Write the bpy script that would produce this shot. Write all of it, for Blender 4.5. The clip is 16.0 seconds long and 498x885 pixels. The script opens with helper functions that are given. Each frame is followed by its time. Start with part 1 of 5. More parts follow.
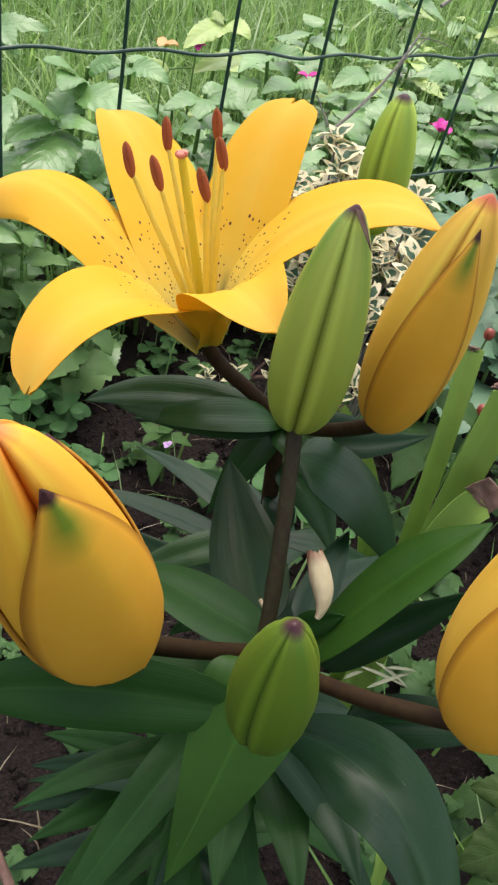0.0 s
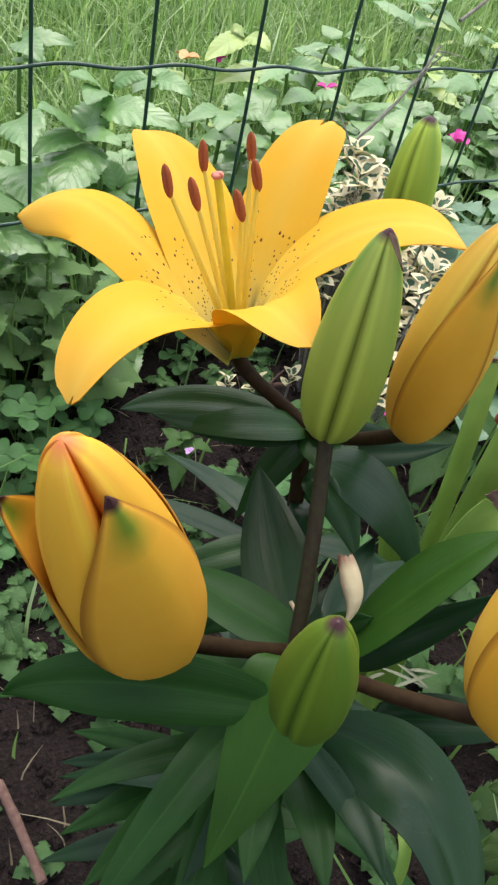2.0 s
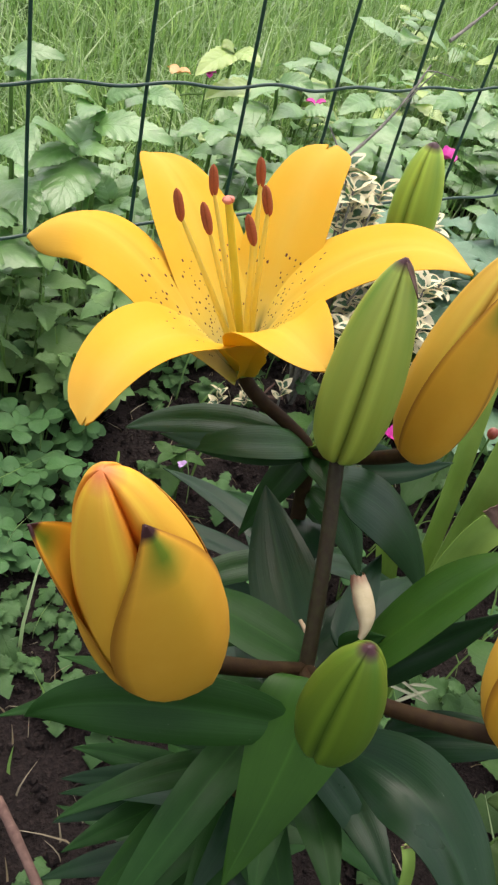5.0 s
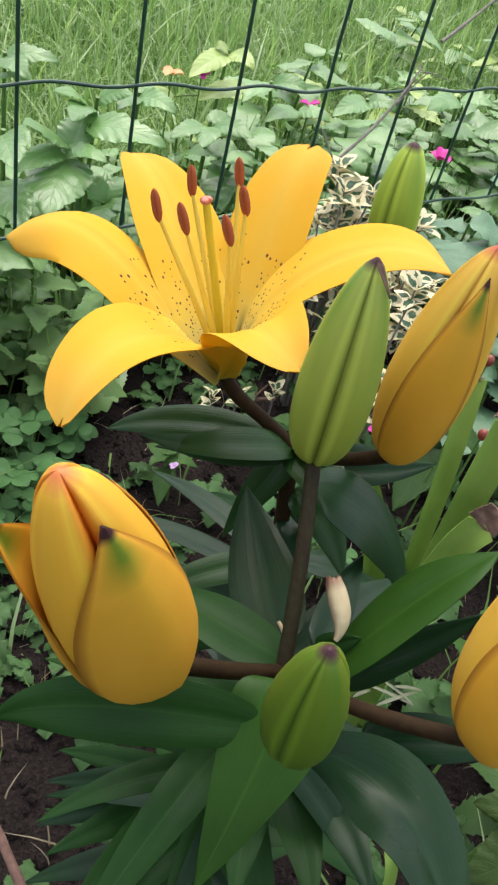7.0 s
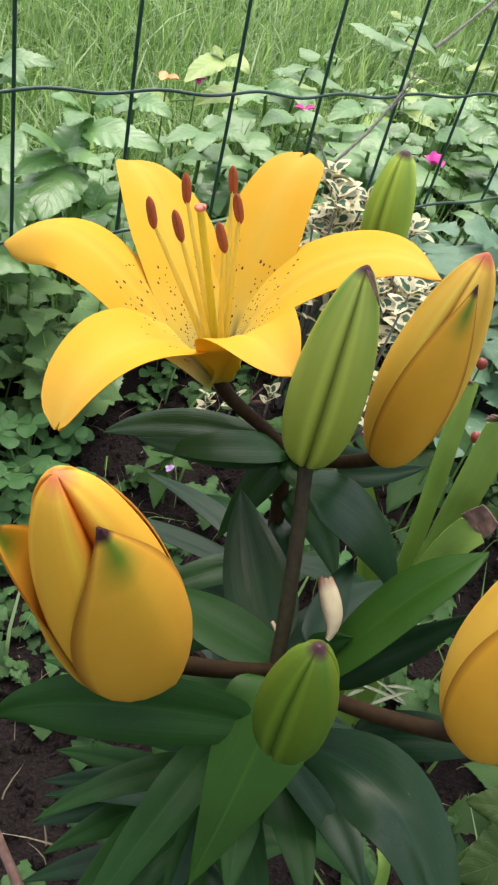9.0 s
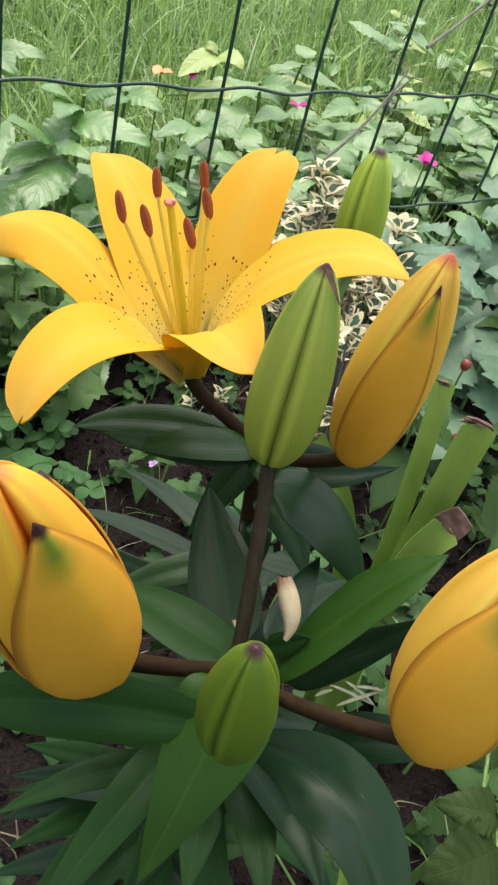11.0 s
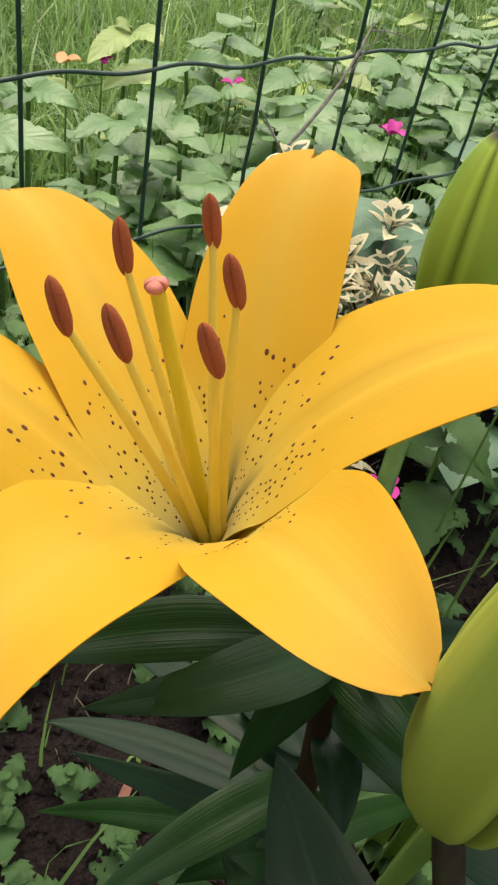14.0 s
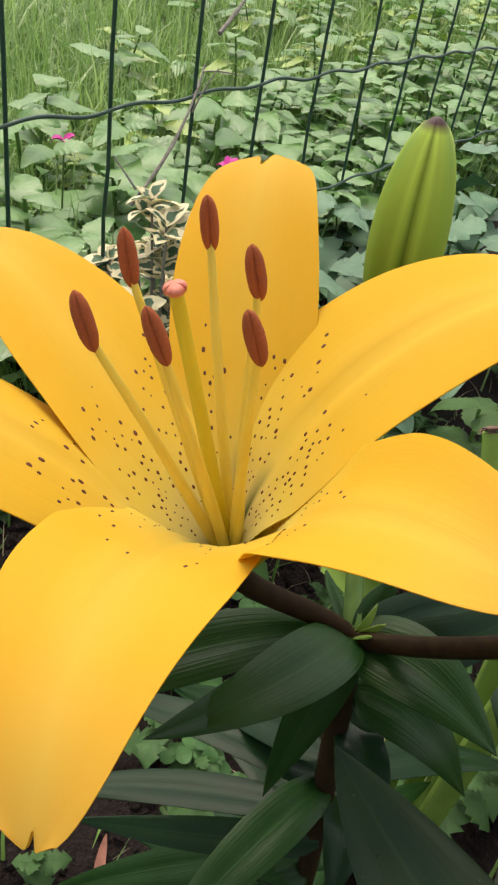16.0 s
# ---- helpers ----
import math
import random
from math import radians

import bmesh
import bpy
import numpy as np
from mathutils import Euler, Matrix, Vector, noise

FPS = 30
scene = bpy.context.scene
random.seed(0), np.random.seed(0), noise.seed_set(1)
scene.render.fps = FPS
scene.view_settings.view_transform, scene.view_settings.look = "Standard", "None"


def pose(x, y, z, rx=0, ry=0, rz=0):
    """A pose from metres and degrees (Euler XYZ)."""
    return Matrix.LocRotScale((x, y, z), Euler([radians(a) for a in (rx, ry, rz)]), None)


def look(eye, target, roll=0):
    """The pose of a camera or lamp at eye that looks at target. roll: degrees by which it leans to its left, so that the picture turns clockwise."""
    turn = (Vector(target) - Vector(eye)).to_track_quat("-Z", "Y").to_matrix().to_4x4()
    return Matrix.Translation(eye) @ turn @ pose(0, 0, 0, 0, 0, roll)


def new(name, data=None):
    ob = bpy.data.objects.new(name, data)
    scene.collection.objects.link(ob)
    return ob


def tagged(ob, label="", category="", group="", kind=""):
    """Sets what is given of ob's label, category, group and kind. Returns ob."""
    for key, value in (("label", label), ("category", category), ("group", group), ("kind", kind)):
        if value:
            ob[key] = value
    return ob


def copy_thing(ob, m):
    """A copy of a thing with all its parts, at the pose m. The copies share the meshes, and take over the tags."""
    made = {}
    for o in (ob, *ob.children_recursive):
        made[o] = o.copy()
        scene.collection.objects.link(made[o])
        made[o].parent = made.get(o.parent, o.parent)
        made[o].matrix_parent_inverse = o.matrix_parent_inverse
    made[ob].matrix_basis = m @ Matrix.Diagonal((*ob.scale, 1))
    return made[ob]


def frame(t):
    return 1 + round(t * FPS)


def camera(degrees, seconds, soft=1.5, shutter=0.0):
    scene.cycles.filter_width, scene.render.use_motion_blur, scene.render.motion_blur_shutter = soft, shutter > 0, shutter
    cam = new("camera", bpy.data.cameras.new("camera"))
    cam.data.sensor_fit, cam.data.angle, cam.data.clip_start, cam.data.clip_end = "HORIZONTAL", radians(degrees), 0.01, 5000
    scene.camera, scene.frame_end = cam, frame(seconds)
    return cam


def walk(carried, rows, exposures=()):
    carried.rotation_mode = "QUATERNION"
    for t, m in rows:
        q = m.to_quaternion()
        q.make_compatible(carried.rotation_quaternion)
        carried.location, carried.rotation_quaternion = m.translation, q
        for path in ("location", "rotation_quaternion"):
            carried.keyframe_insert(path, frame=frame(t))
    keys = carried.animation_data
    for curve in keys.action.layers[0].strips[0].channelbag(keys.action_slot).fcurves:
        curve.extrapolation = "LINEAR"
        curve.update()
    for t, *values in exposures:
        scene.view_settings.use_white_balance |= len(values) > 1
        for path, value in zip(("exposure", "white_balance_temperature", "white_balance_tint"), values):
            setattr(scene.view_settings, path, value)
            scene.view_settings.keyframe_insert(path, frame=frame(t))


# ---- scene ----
cam = camera(33.2, 16.0, soft=2.3)
PATH = [
    (0, (-0.0993, -0.0839, 0.4775), (0.0959, 0.1285, 0.2005), 15.79),
    (0.5, (-0.1075, -0.0834, 0.4812), (0.0856, 0.1299, 0.2034), 15.86),
    (1, (-0.1086, -0.0855, 0.4834), (0.0849, 0.1288, 0.2065), 15.78),
    (1.5, (-0.1057, -0.0877, 0.4847), (0.0875, 0.1267, 0.2077), 15.66),
    (2, (-0.1089, -0.0860, 0.4844), (0.0819, 0.1311, 0.2079), 15.19),
    (2.5, (-0.1076, -0.0868, 0.4845), (0.0832, 0.1305, 0.2081), 15.17),
    (3, (-0.1073, -0.0870, 0.4849), (0.0820, 0.1312, 0.2082), 14.83),
    (3.5, (-0.1152, -0.0830, 0.4882), (0.0807, 0.1331, 0.2144), 15.82),
    (6, (-0.1170, -0.0811, 0.4870), (0.0827, 0.1346, 0.2157), 16.27),
    (6.5, (-0.1097, -0.0846, 0.4876), (0.0900, 0.1313, 0.2165), 16.22),
    (7, (-0.1108, -0.0843, 0.4880), (0.0884, 0.1319, 0.2167), 16.11),
    (7.5, (-0.1112, -0.0841, 0.4875), (0.0880, 0.1323, 0.2164), 16.11),
    (8, (-0.1115, -0.0846, 0.4883), (0.0883, 0.1317, 0.2176), 16.15),
    (8.5, (-0.1116, -0.0850, 0.4888), (0.0891, 0.1310, 0.2185), 16.24),
    (9, (-0.1123, -0.0869, 0.4912), (0.0887, 0.1292, 0.2211), 16.22),
    (9.5, (-0.1128, -0.0893, 0.4936), (0.0886, 0.1270, 0.2241), 16.19),
    (10, (-0.1125, -0.0949, 0.4970), (0.0894, 0.1216, 0.2280), 16.13),
    (10.2, (-0.1132, -0.0979, 0.5001), (0.0890, 0.1185, 0.2313), 16.09),
    (12.5, (-0.0795, -0.0423, 0.4608), (0.1213, 0.1661, 0.1848), 21.29),
    (13, (-0.0804, -0.0180, 0.4538), (0.1276, 0.1858, 0.1796), 17.24),
    (13.5, (-0.0625, 0.0060, 0.4490), (0.1541, 0.2043, 0.1775), 14.86),
    (14, (-0.0471, 0.0195, 0.4390), (0.1717, 0.2151, 0.1672), 13.20),
    (14.5, (-0.0552, 0.0302, 0.4245), (0.1816, 0.2099, 0.1569), 12.34),
    (15, (-0.0586, 0.0407, 0.4164), (0.1992, 0.2020, 0.1566), 11.84),
    (15.5, (-0.0621, 0.0418, 0.4174), (0.2079, 0.1945, 0.1649), 11.38),
    (16, (-0.0708, 0.0342, 0.4287), (0.2032, 0.1935, 0.1847), 10.84),
]
EXPOSURES = [(0.0, 1.40, 6800, 13), (1.0, 1.42, 6800, 13), (2.0, 1.44, 6650, 12), (3.5, 1.44, 6650, 12), (6.0, 1.43, 7050, 16), (6.5, 1.43, 7050, 16), (7.0, 1.44, 6700, 12), (10.2, 1.44, 6800, 13), (12.5, 1.25, 7150, 12), (14.0, 1.08, 7450, 12), (15.5, 1.07, 7450, 13), (16.0, 1.12, 7400, 12)]
walk(cam, [(t, look(eye, target, roll)) for t, eye, target, roll in PATH], exposures=EXPOSURES)

# ---- world and sun: a bright, hazy sky over a garden in open shade ----
SUN_UP, SUN_ROUND = 66.0, 30.0
world = bpy.data.worlds.new("sky")
scene.world = world
world.use_nodes = True
wn = world.node_tree.nodes
sky = wn.new("ShaderNodeTexSky")
sky.sky_type = "NISHITA"
sky.sun_disc = False
sky.sun_elevation, sky.sun_rotation = radians(SUN_UP), radians(SUN_ROUND)
sky.dust_density, sky.air_density = 3.0, 1.0
wn["Background"].inputs["Strength"].default_value = 0.15
haze = wn.new("ShaderNodeHueSaturation")
haze.inputs["Saturation"].default_value = 0.5
world.node_tree.links.new(sky.outputs[0], haze.inputs["Color"])
world.node_tree.links.new(haze.outputs[0], wn["Background"].inputs["Color"])
sun = new("sun", bpy.data.lights.new("sun", "SUN"))
sun.data.energy, sun.data.angle, sun.data.color = 0.85, radians(70), (1.0, 0.97, 0.92)
toward = Vector((math.sin(radians(SUN_ROUND)) * math.cos(radians(SUN_UP)), math.cos(radians(SUN_ROUND)) * math.cos(radians(SUN_UP)), math.sin(radians(SUN_UP))))
sun.matrix_world = look(toward * 20, (0, 0, 0))
rng = random.Random(7)


# ---- materials ----
class Nodes:
    """A small builder for node materials."""

    def __init__(self, name):
        self.mat = bpy.data.materials.new(name)
        self.mat.use_nodes = True
        self.tree = self.mat.node_tree
        self.bsdf = self.tree.nodes["Principled BSDF"]
        self.out = self.tree.nodes["Material Output"]

    def add(self, kind, **values):
        node = self.tree.nodes.new("ShaderNode" + kind)
        for key, value in values.items():
            node.inputs[key.replace("_", " ")].default_value = value
        return node

    def link(self, a, b):
        self.tree.links.new(a, b)

    def coords(self, which="Object"):
        return self.add("TexCoord").outputs[which]

    def noise(self, scale, detail=3.0, vector=None):
        n = self.add("TexNoise", Scale=scale, Detail=detail)
        self.link(vector or self.coords(), n.inputs["Vector"])
        return n.outputs["Fac"]

    def ramp(self, fac, *stops):
        r = self.add("ValToRGB")
        els = r.color_ramp.elements
        while len(els) < len(stops):
            els.new(0.5)
        for el, (pos, col) in zip(els, stops):
            el.position, el.color = pos, (*col, 1)
        self.link(fac, r.inputs["Fac"])
        return r.outputs["Color"]

    def math(self, op, a, b=0.0, clamp=False):
        m = self.add("Math")
        m.operation, m.use_clamp = op, clamp
        for socket, value in zip(m.inputs, (a, b)):
            if isinstance(value, (int, float)):
                socket.default_value = value
            else:
                self.link(value, socket)
        return m.outputs[0]

    def mix(self, fac, a, b, blend="MIX"):
        m = self.add("Mix")
        m.data_type, m.blend_type = "RGBA", blend
        for socket, value in ((m.inputs[0], fac), (m.inputs[6], a), (m.inputs[7], b)):
            if isinstance(value, (int, float)):
                socket.default_value = value
            elif isinstance(value, tuple):
                socket.default_value = (*value, 1)
            else:
                self.link(value, socket)
        return m.outputs[2]

    def bump(self, height, strength, distance=0.001):
        b = self.add("Bump", Strength=strength, Distance=distance)
        self.link(height, b.inputs["Height"])
        self.link(b.outputs[0], self.bsdf.inputs["Normal"])

    def finish(self, colour, rough=0.5, thin=0.0, thin_colour=None, specular=0.5):
        if isinstance(colour, tuple):
            self.bsdf.inputs["Base Color"].default_value = (*colour, 1)
        else:
            self.link(colour, self.bsdf.inputs["Base Color"])
        if isinstance(rough, (int, float)):
            self.bsdf.inputs["Roughness"].default_value = rough
        else:
            self.link(rough, self.bsdf.inputs["Roughness"])
        self.bsdf.inputs["Specular IOR Level"].default_value = specular
        if thin:
            t = self.add("BsdfTranslucent")
            source = thin_colour if thin_colour is not None else colour
            if isinstance(source, tuple):
                t.inputs["Color"].default_value = (*source, 1)
            else:
                self.link(source, t.inputs["Color"])
            m = self.add("MixShader", Fac=thin)
            self.link(self.bsdf.outputs[0], m.inputs[1])
            self.link(t.outputs[0], m.inputs[2])
            self.link(m.outputs[0], self.out.inputs["Surface"])
        return self.mat


def split_uv(n):
    s = n.add("SeparateXYZ")
    n.link(n.coords("UV"), s.inputs[0])
    return s.outputs[0], s.outputs[1]


def petal_material(name):
    n = Nodes(name)
    u, v = split_uv(n)
    outside = n.math("GREATER_THAN", u, 1.5)
    u = n.math("SUBTRACT", u, n.math("MULTIPLY", outside, 2.0))
    side = n.math("ABSOLUTE", n.math("SUBTRACT", u, 0.5))
    colour = n.ramp(v, (0.0, (0.46, 0.48, 0.09)), (0.10, (0.88, 0.83, 0.36)), (0.24, (0.88, 0.73, 0.14)), (0.42, (0.84, 0.548, 0.052)), (0.72, (0.82, 0.480, 0.045)), (0.985, (0.78, 0.48, 0.080)), (1.0, (0.66, 0.37, 0.05)))
    streak = n.add("TexNoise", Scale=1.0, Detail=2.0)
    mapping = n.add("Mapping", Scale=(38.0, 1.6, 1.0))
    n.link(n.coords("UV"), mapping.inputs[0])
    n.link(mapping.outputs[0], streak.inputs["Vector"])
    blotch = n.noise(70.0, 2.0)
    colour = n.mix(n.math("MULTIPLY", n.math("SUBTRACT", streak.outputs["Fac"], 0.45, True), 0.5, True), colour, (0.80, 0.50, 0.06))
    colour = n.mix(n.math("MULTIPLY", n.math("SUBTRACT", blotch, 0.5, True), 0.7, True), colour, (0.78, 0.45, 0.020))
    # a paler band runs along the middle of the blade
    band = n.math("MULTIPLY", n.math("SUBTRACT", 1.0, n.math("MULTIPLY", side, 3.6), True), n.math("MULTIPLY", n.math("SUBTRACT", v, 0.22, True), 4.0, True))
    colour = n.mix(n.math("MULTIPLY", band, 0.4), colour, (0.86, 0.62, 0.12))
    # cream papillae crowd the ridges beside the furrow
    cream = n.math("MULTIPLY", n.math("SUBTRACT", 1.0, n.math("MULTIPLY", side, 3.0), True), n.math("SUBTRACT", 1.0, n.math("MULTIPLY", v, 3.2), True))
    grit = n.noise(1400.0, 2.0)
    colour = n.mix(n.math("MULTIPLY", cream, n.math("MULTIPLY", grit, 1.5), True), colour, (0.84, 0.76, 0.42))
    # green nectar furrow along the claw of the tepal
    fade = n.math("MULTIPLY", n.math("SUBTRACT", 0.27, v, True), 7.0, True)
    furrow = n.math("MULTIPLY", n.math("SUBTRACT", 1.0, n.math("MULTIPLY", side, 12.0), True), fade)
    colour = n.mix(n.math("MULTIPLY", furrow, 1.1, True), colour, (0.10, 0.14, 0.025))
    # the outside is plain orange-yellow with a greenish rib and a brownish green foot
    back = n.ramp(v, (0.0, (0.46, 0.30, 0.026)), (0.09, (0.58, 0.34, 0.022)), (0.20, (0.68, 0.39, 0.022)), (1.0, (0.70, 0.40, 0.028)))
    keel = n.math("MULTIPLY", n.math("SUBTRACT", 1.0, n.math("MULTIPLY", side, 9.0), True), 0.4)
    back = n.mix(keel, back, (0.42, 0.36, 0.03))
    colour = n.mix(outside, colour, back)
    n.bump(n.math("ADD", streak.outputs["Fac"], n.math("MULTIPLY", blotch, 1.2)), 0.12, 0.0006)
    return n.finish(colour, 0.66, thin=0.42, specular=0.10)


def bud_material(name, low, high, seam, tip, dark=0.955, wide=0.445, point=(0.045, 0.012, 0.016), deep=0.6):
    n = Nodes(name)
    u, v = split_uv(n)
    colour = n.ramp(v, (0.0, low), (0.25, low), (0.75, high), (1.0, high))
    streak = n.add("TexNoise", Scale=1.0, Detail=3.0)
    mapping = n.add("Mapping", Scale=(60.0, 2.0, 1.0))
    n.link(n.coords("UV"), mapping.inputs[0])
    n.link(mapping.outputs[0], streak.inputs["Vector"])
    third = n.math("ABSOLUTE", n.math("SUBTRACT", n.math("FRACT", n.math("MULTIPLY", u, 3.0)), 0.5))
    # green ribs towards the tip of each outer tepal, browner seams between them
    rib = n.math("MULTIPLY", n.math("SUBTRACT", 1.0, n.math("MULTIPLY", third, 5.0), True), n.math("MULTIPLY", n.math("SUBTRACT", v, 0.45, True), 2.4, True))
    colour = n.mix(n.math("MULTIPLY", rib, 0.85, True), colour, tip)
    # pale flanks beside each seam: the ridges' highlight is put into the colour
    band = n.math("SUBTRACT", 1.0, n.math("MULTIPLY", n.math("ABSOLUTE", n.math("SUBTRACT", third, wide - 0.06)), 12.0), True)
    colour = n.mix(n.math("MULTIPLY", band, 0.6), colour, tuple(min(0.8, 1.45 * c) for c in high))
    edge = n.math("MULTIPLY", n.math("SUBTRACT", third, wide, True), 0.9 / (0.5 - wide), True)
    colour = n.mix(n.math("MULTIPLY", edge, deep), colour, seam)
    colour = n.mix(n.math("MULTIPLY", n.math("SUBTRACT", streak.outputs["Fac"], 0.45, True), 0.8, True), colour, high)
    colour = n.mix(n.math("MULTIPLY", n.math("SUBTRACT", v, dark, True), 30.0, True), colour, point)
    n.bump(streak.outputs["Fac"], 0.12, 0.0005)
    return n.finish(colour, 0.45, thin=0.12, specular=0.35)


def tepal_tip_material():
    """The outside of a ripening outer tepal: orange, a green rib towards the point, the point purple."""
    n = Nodes("outer_tepal")
    u, v = split_uv(n)
    side = n.math("ABSOLUTE", n.math("SUBTRACT", u, 0.5))
    grain = n.noise(160.0, 3.0)
    colour = n.mix(grain, (0.67, 0.34, 0.030), (0.72, 0.39, 0.045))
    lip = n.math("MULTIPLY", n.math("SUBTRACT", side, 0.41, True), 13.0, True)
    colour = n.mix(n.math("MULTIPLY", lip, 0.8), colour, (0.27, 0.10, 0.010))
    rib = n.math("MULTIPLY", n.math("SUBTRACT", 1.0, n.math("MULTIPLY", side, 2.6), True), n.math("MULTIPLY", n.math("SUBTRACT", v, 0.42, True), 1.5, True))
    colour = n.mix(n.math("MULTIPLY", rib, 0.4), colour, (0.36, 0.34, 0.02))
    point = n.math("MULTIPLY", n.math("MULTIPLY", n.math("SUBTRACT", v, 0.78, True), 9.0, True), n.math("SUBTRACT", 1.15, n.math("MULTIPLY", side, 2.6), True))
    colour = n.mix(point, colour, (0.14, 0.20, 0.015))
    colour = n.mix(n.math("MULTIPLY", n.math("SUBTRACT", v, 0.950, True), 40.0, True), colour, (0.040, 0.010, 0.012))
    n.bump(grain, 0.15, 0.0005)
    return n.finish(colour, 0.48, thin=0.25, specular=0.3)


def leaf_material(name, dark, light, rough=0.42, veins=26.0, rib=True, thin=0.12, shine=0.22, glow=None, bump=0.12):
    """A blade with parallel veins, a midrib, and a tint of its own for each leaf."""
    n = Nodes(name)
    u, v = split_uv(n)
    side = n.math("ABSOLUTE", n.math("SUBTRACT", u, 0.5))
    vein = n.add("TexNoise", Scale=1.0, Detail=2.0)
    mapping = n.add("Mapping", Scale=(veins, 1.2, 1.0))
    n.link(n.coords("UV"), mapping.inputs[0])
    n.link(mapping.outputs[0], vein.inputs["Vector"])
    blotch = n.noise(45.0, 4.0)
    tint = n.add("ObjectInfo").outputs["Random"]
    colour = n.mix(n.ramp(blotch, (0.35, (0, 0, 0)), (0.7, (1, 1, 1))), dark, light)
    colour = n.mix(n.math("MULTIPLY", n.math("SUBTRACT", vein.outputs["Fac"], 0.4, True), 0.8, True), colour, tuple(1.3 * c for c in light))
    colour = n.mix(n.math("MULTIPLY", tint, 0.35), colour, tuple(1.25 * c for c in light))
    if rib:
        line = n.math("SUBTRACT", 1.0, n.math("MULTIPLY", side, 34.0), True)
        colour = n.mix(n.math("MULTIPLY", line, 0.5), colour, tuple(1.7 * c for c in light))
    dust = n.noise(900.0, 2.0)
    colour = n.mix(n.math("MULTIPLY", n.math("SUBTRACT", dust, 0.745, True), 2.5, True), colour, (0.35, 0.38, 0.30))
    n.bump(n.math("ADD", n.math("MULTIPLY", vein.outputs["Fac"], 0.7), n.math("MULTIPLY", blotch, 1.6)), bump, 0.0014)
    return n.finish(colour, n.math("ADD", n.math("MULTIPLY", blotch, 0.25), rough - 0.12), thin=thin, thin_colour=glow or tuple(1.6 * c for c in light), specular=shine)


def broad_material(name, dark, light, rough=0.5, thin=0.28, veins=9.0, shine=0.5, crinkle=0.45):
    """A net-veined blade: side veins run slanting from the midrib."""
    n = Nodes(name)
    u, v = split_uv(n)
    side = n.math("ABSOLUTE", n.math("SUBTRACT", u, 0.5))
    slant = n.math("FRACT", n.math("MULTIPLY", n.math("SUBTRACT", v, n.math("MULTIPLY", side, 0.55)), veins))
    line = n.math("SUBTRACT", 1.0, n.math("MULTIPLY", n.math("ABSOLUTE", n.math("SUBTRACT", slant, 0.5)), 9.0), True)
    rib = n.math("SUBTRACT", 1.0, n.math("MULTIPLY", side, 30.0), True)
    veined = n.math("MAXIMUM", line, rib)
    blotch = n.noise(60.0, 4.0)
    tint = n.add("ObjectInfo").outputs["Random"]
    island = n.add("NewGeometry").outputs["Random Per Island"]
    colour = n.mix(n.ramp(blotch, (0.3, (0, 0, 0)), (0.7, (1, 1, 1))), dark, light)
    colour = n.mix(n.math("MULTIPLY", tint, 0.5), colour, tuple(1.5 * c for c in light))
    colour = n.mix(n.math("MULTIPLY", island, 0.3), colour, dark)
    colour = n.mix(n.math("MULTIPLY", veined, 0.12), colour, tuple(1.5 * c for c in light))
    pucker = n.noise(330.0, 2.0)
    n.bump(n.math("SUBTRACT", n.math("ADD", n.math("MULTIPLY", blotch, 0.9), n.math("MULTIPLY", pucker, 0.55)), n.math("MULTIPLY", veined, 0.35)), crinkle, 0.0013)
    return n.finish(colour, rough, thin=thin, thin_colour=tuple(1.8 * c for c in light), specular=shine)


def plain_material(name, a, b, scale, rough=0.6, thin=0.0, bump=0.4, distance=0.0005, specular=0.4):
    n = Nodes(name)
    grain = n.noise(scale, 5.0)
    broad = n.noise(scale * 0.13, 2.0)
    colour = n.mix(n.ramp(grain, (0.3, (0, 0, 0)), (0.7, (1, 1, 1))), a, b)
    colour = n.mix(n.math("MULTIPLY", broad, 0.4), colour, tuple(0.6 * c for c in a))
    n.bump(grain, bump, distance)
    return n.finish(colour, rough, thin=thin, specular=specular)


def blade_material(name, a, b, c):
    n = Nodes(name)
    island = n.add("NewGeometry").outputs["Random Per Island"]
    colour = n.ramp(island, (0.0, a), (0.6, b), (1.0, c))
    return n.finish(colour, 0.45, thin=0.35, thin_colour=tuple(1.6 * x for x in b))


def soil_material():
    n = Nodes("soil")
    fine, broad = n.noise(420.0, 6.0), n.noise(30.0, 4.0)
    colour = n.ramp(fine, (0.25, (0.004, 0.0025, 0.0025)), (0.55, (0.013, 0.0085, 0.0075)), (0.8, (0.046, 0.033, 0.028)))
    colour = n.mix(n.math("MULTIPLY", broad, 0.6), colour, (0.014, 0.009, 0.007))
    far = n.add("SeparateXYZ")
    n.link(n.coords(), far.inputs[0])
    lawn = n.mix(n.noise(8.0, 5.0), (0.03, 0.07, 0.012), (0.07, 0.13, 0.025))
    # far side is the meadow; the unseen near side is added for greener bounce light
    colour = n.mix(n.math("MULTIPLY", n.math("SUBTRACT", n.math("ABSOLUTE", n.math("SUBTRACT", far.outputs[1], 0.10)), 0.52), 6.0, True), colour, lawn)
    n.bump(n.math("ADD", fine, broad), 0.9, 0.004)
    return n.finish(colour, 0.9, specular=0.2)


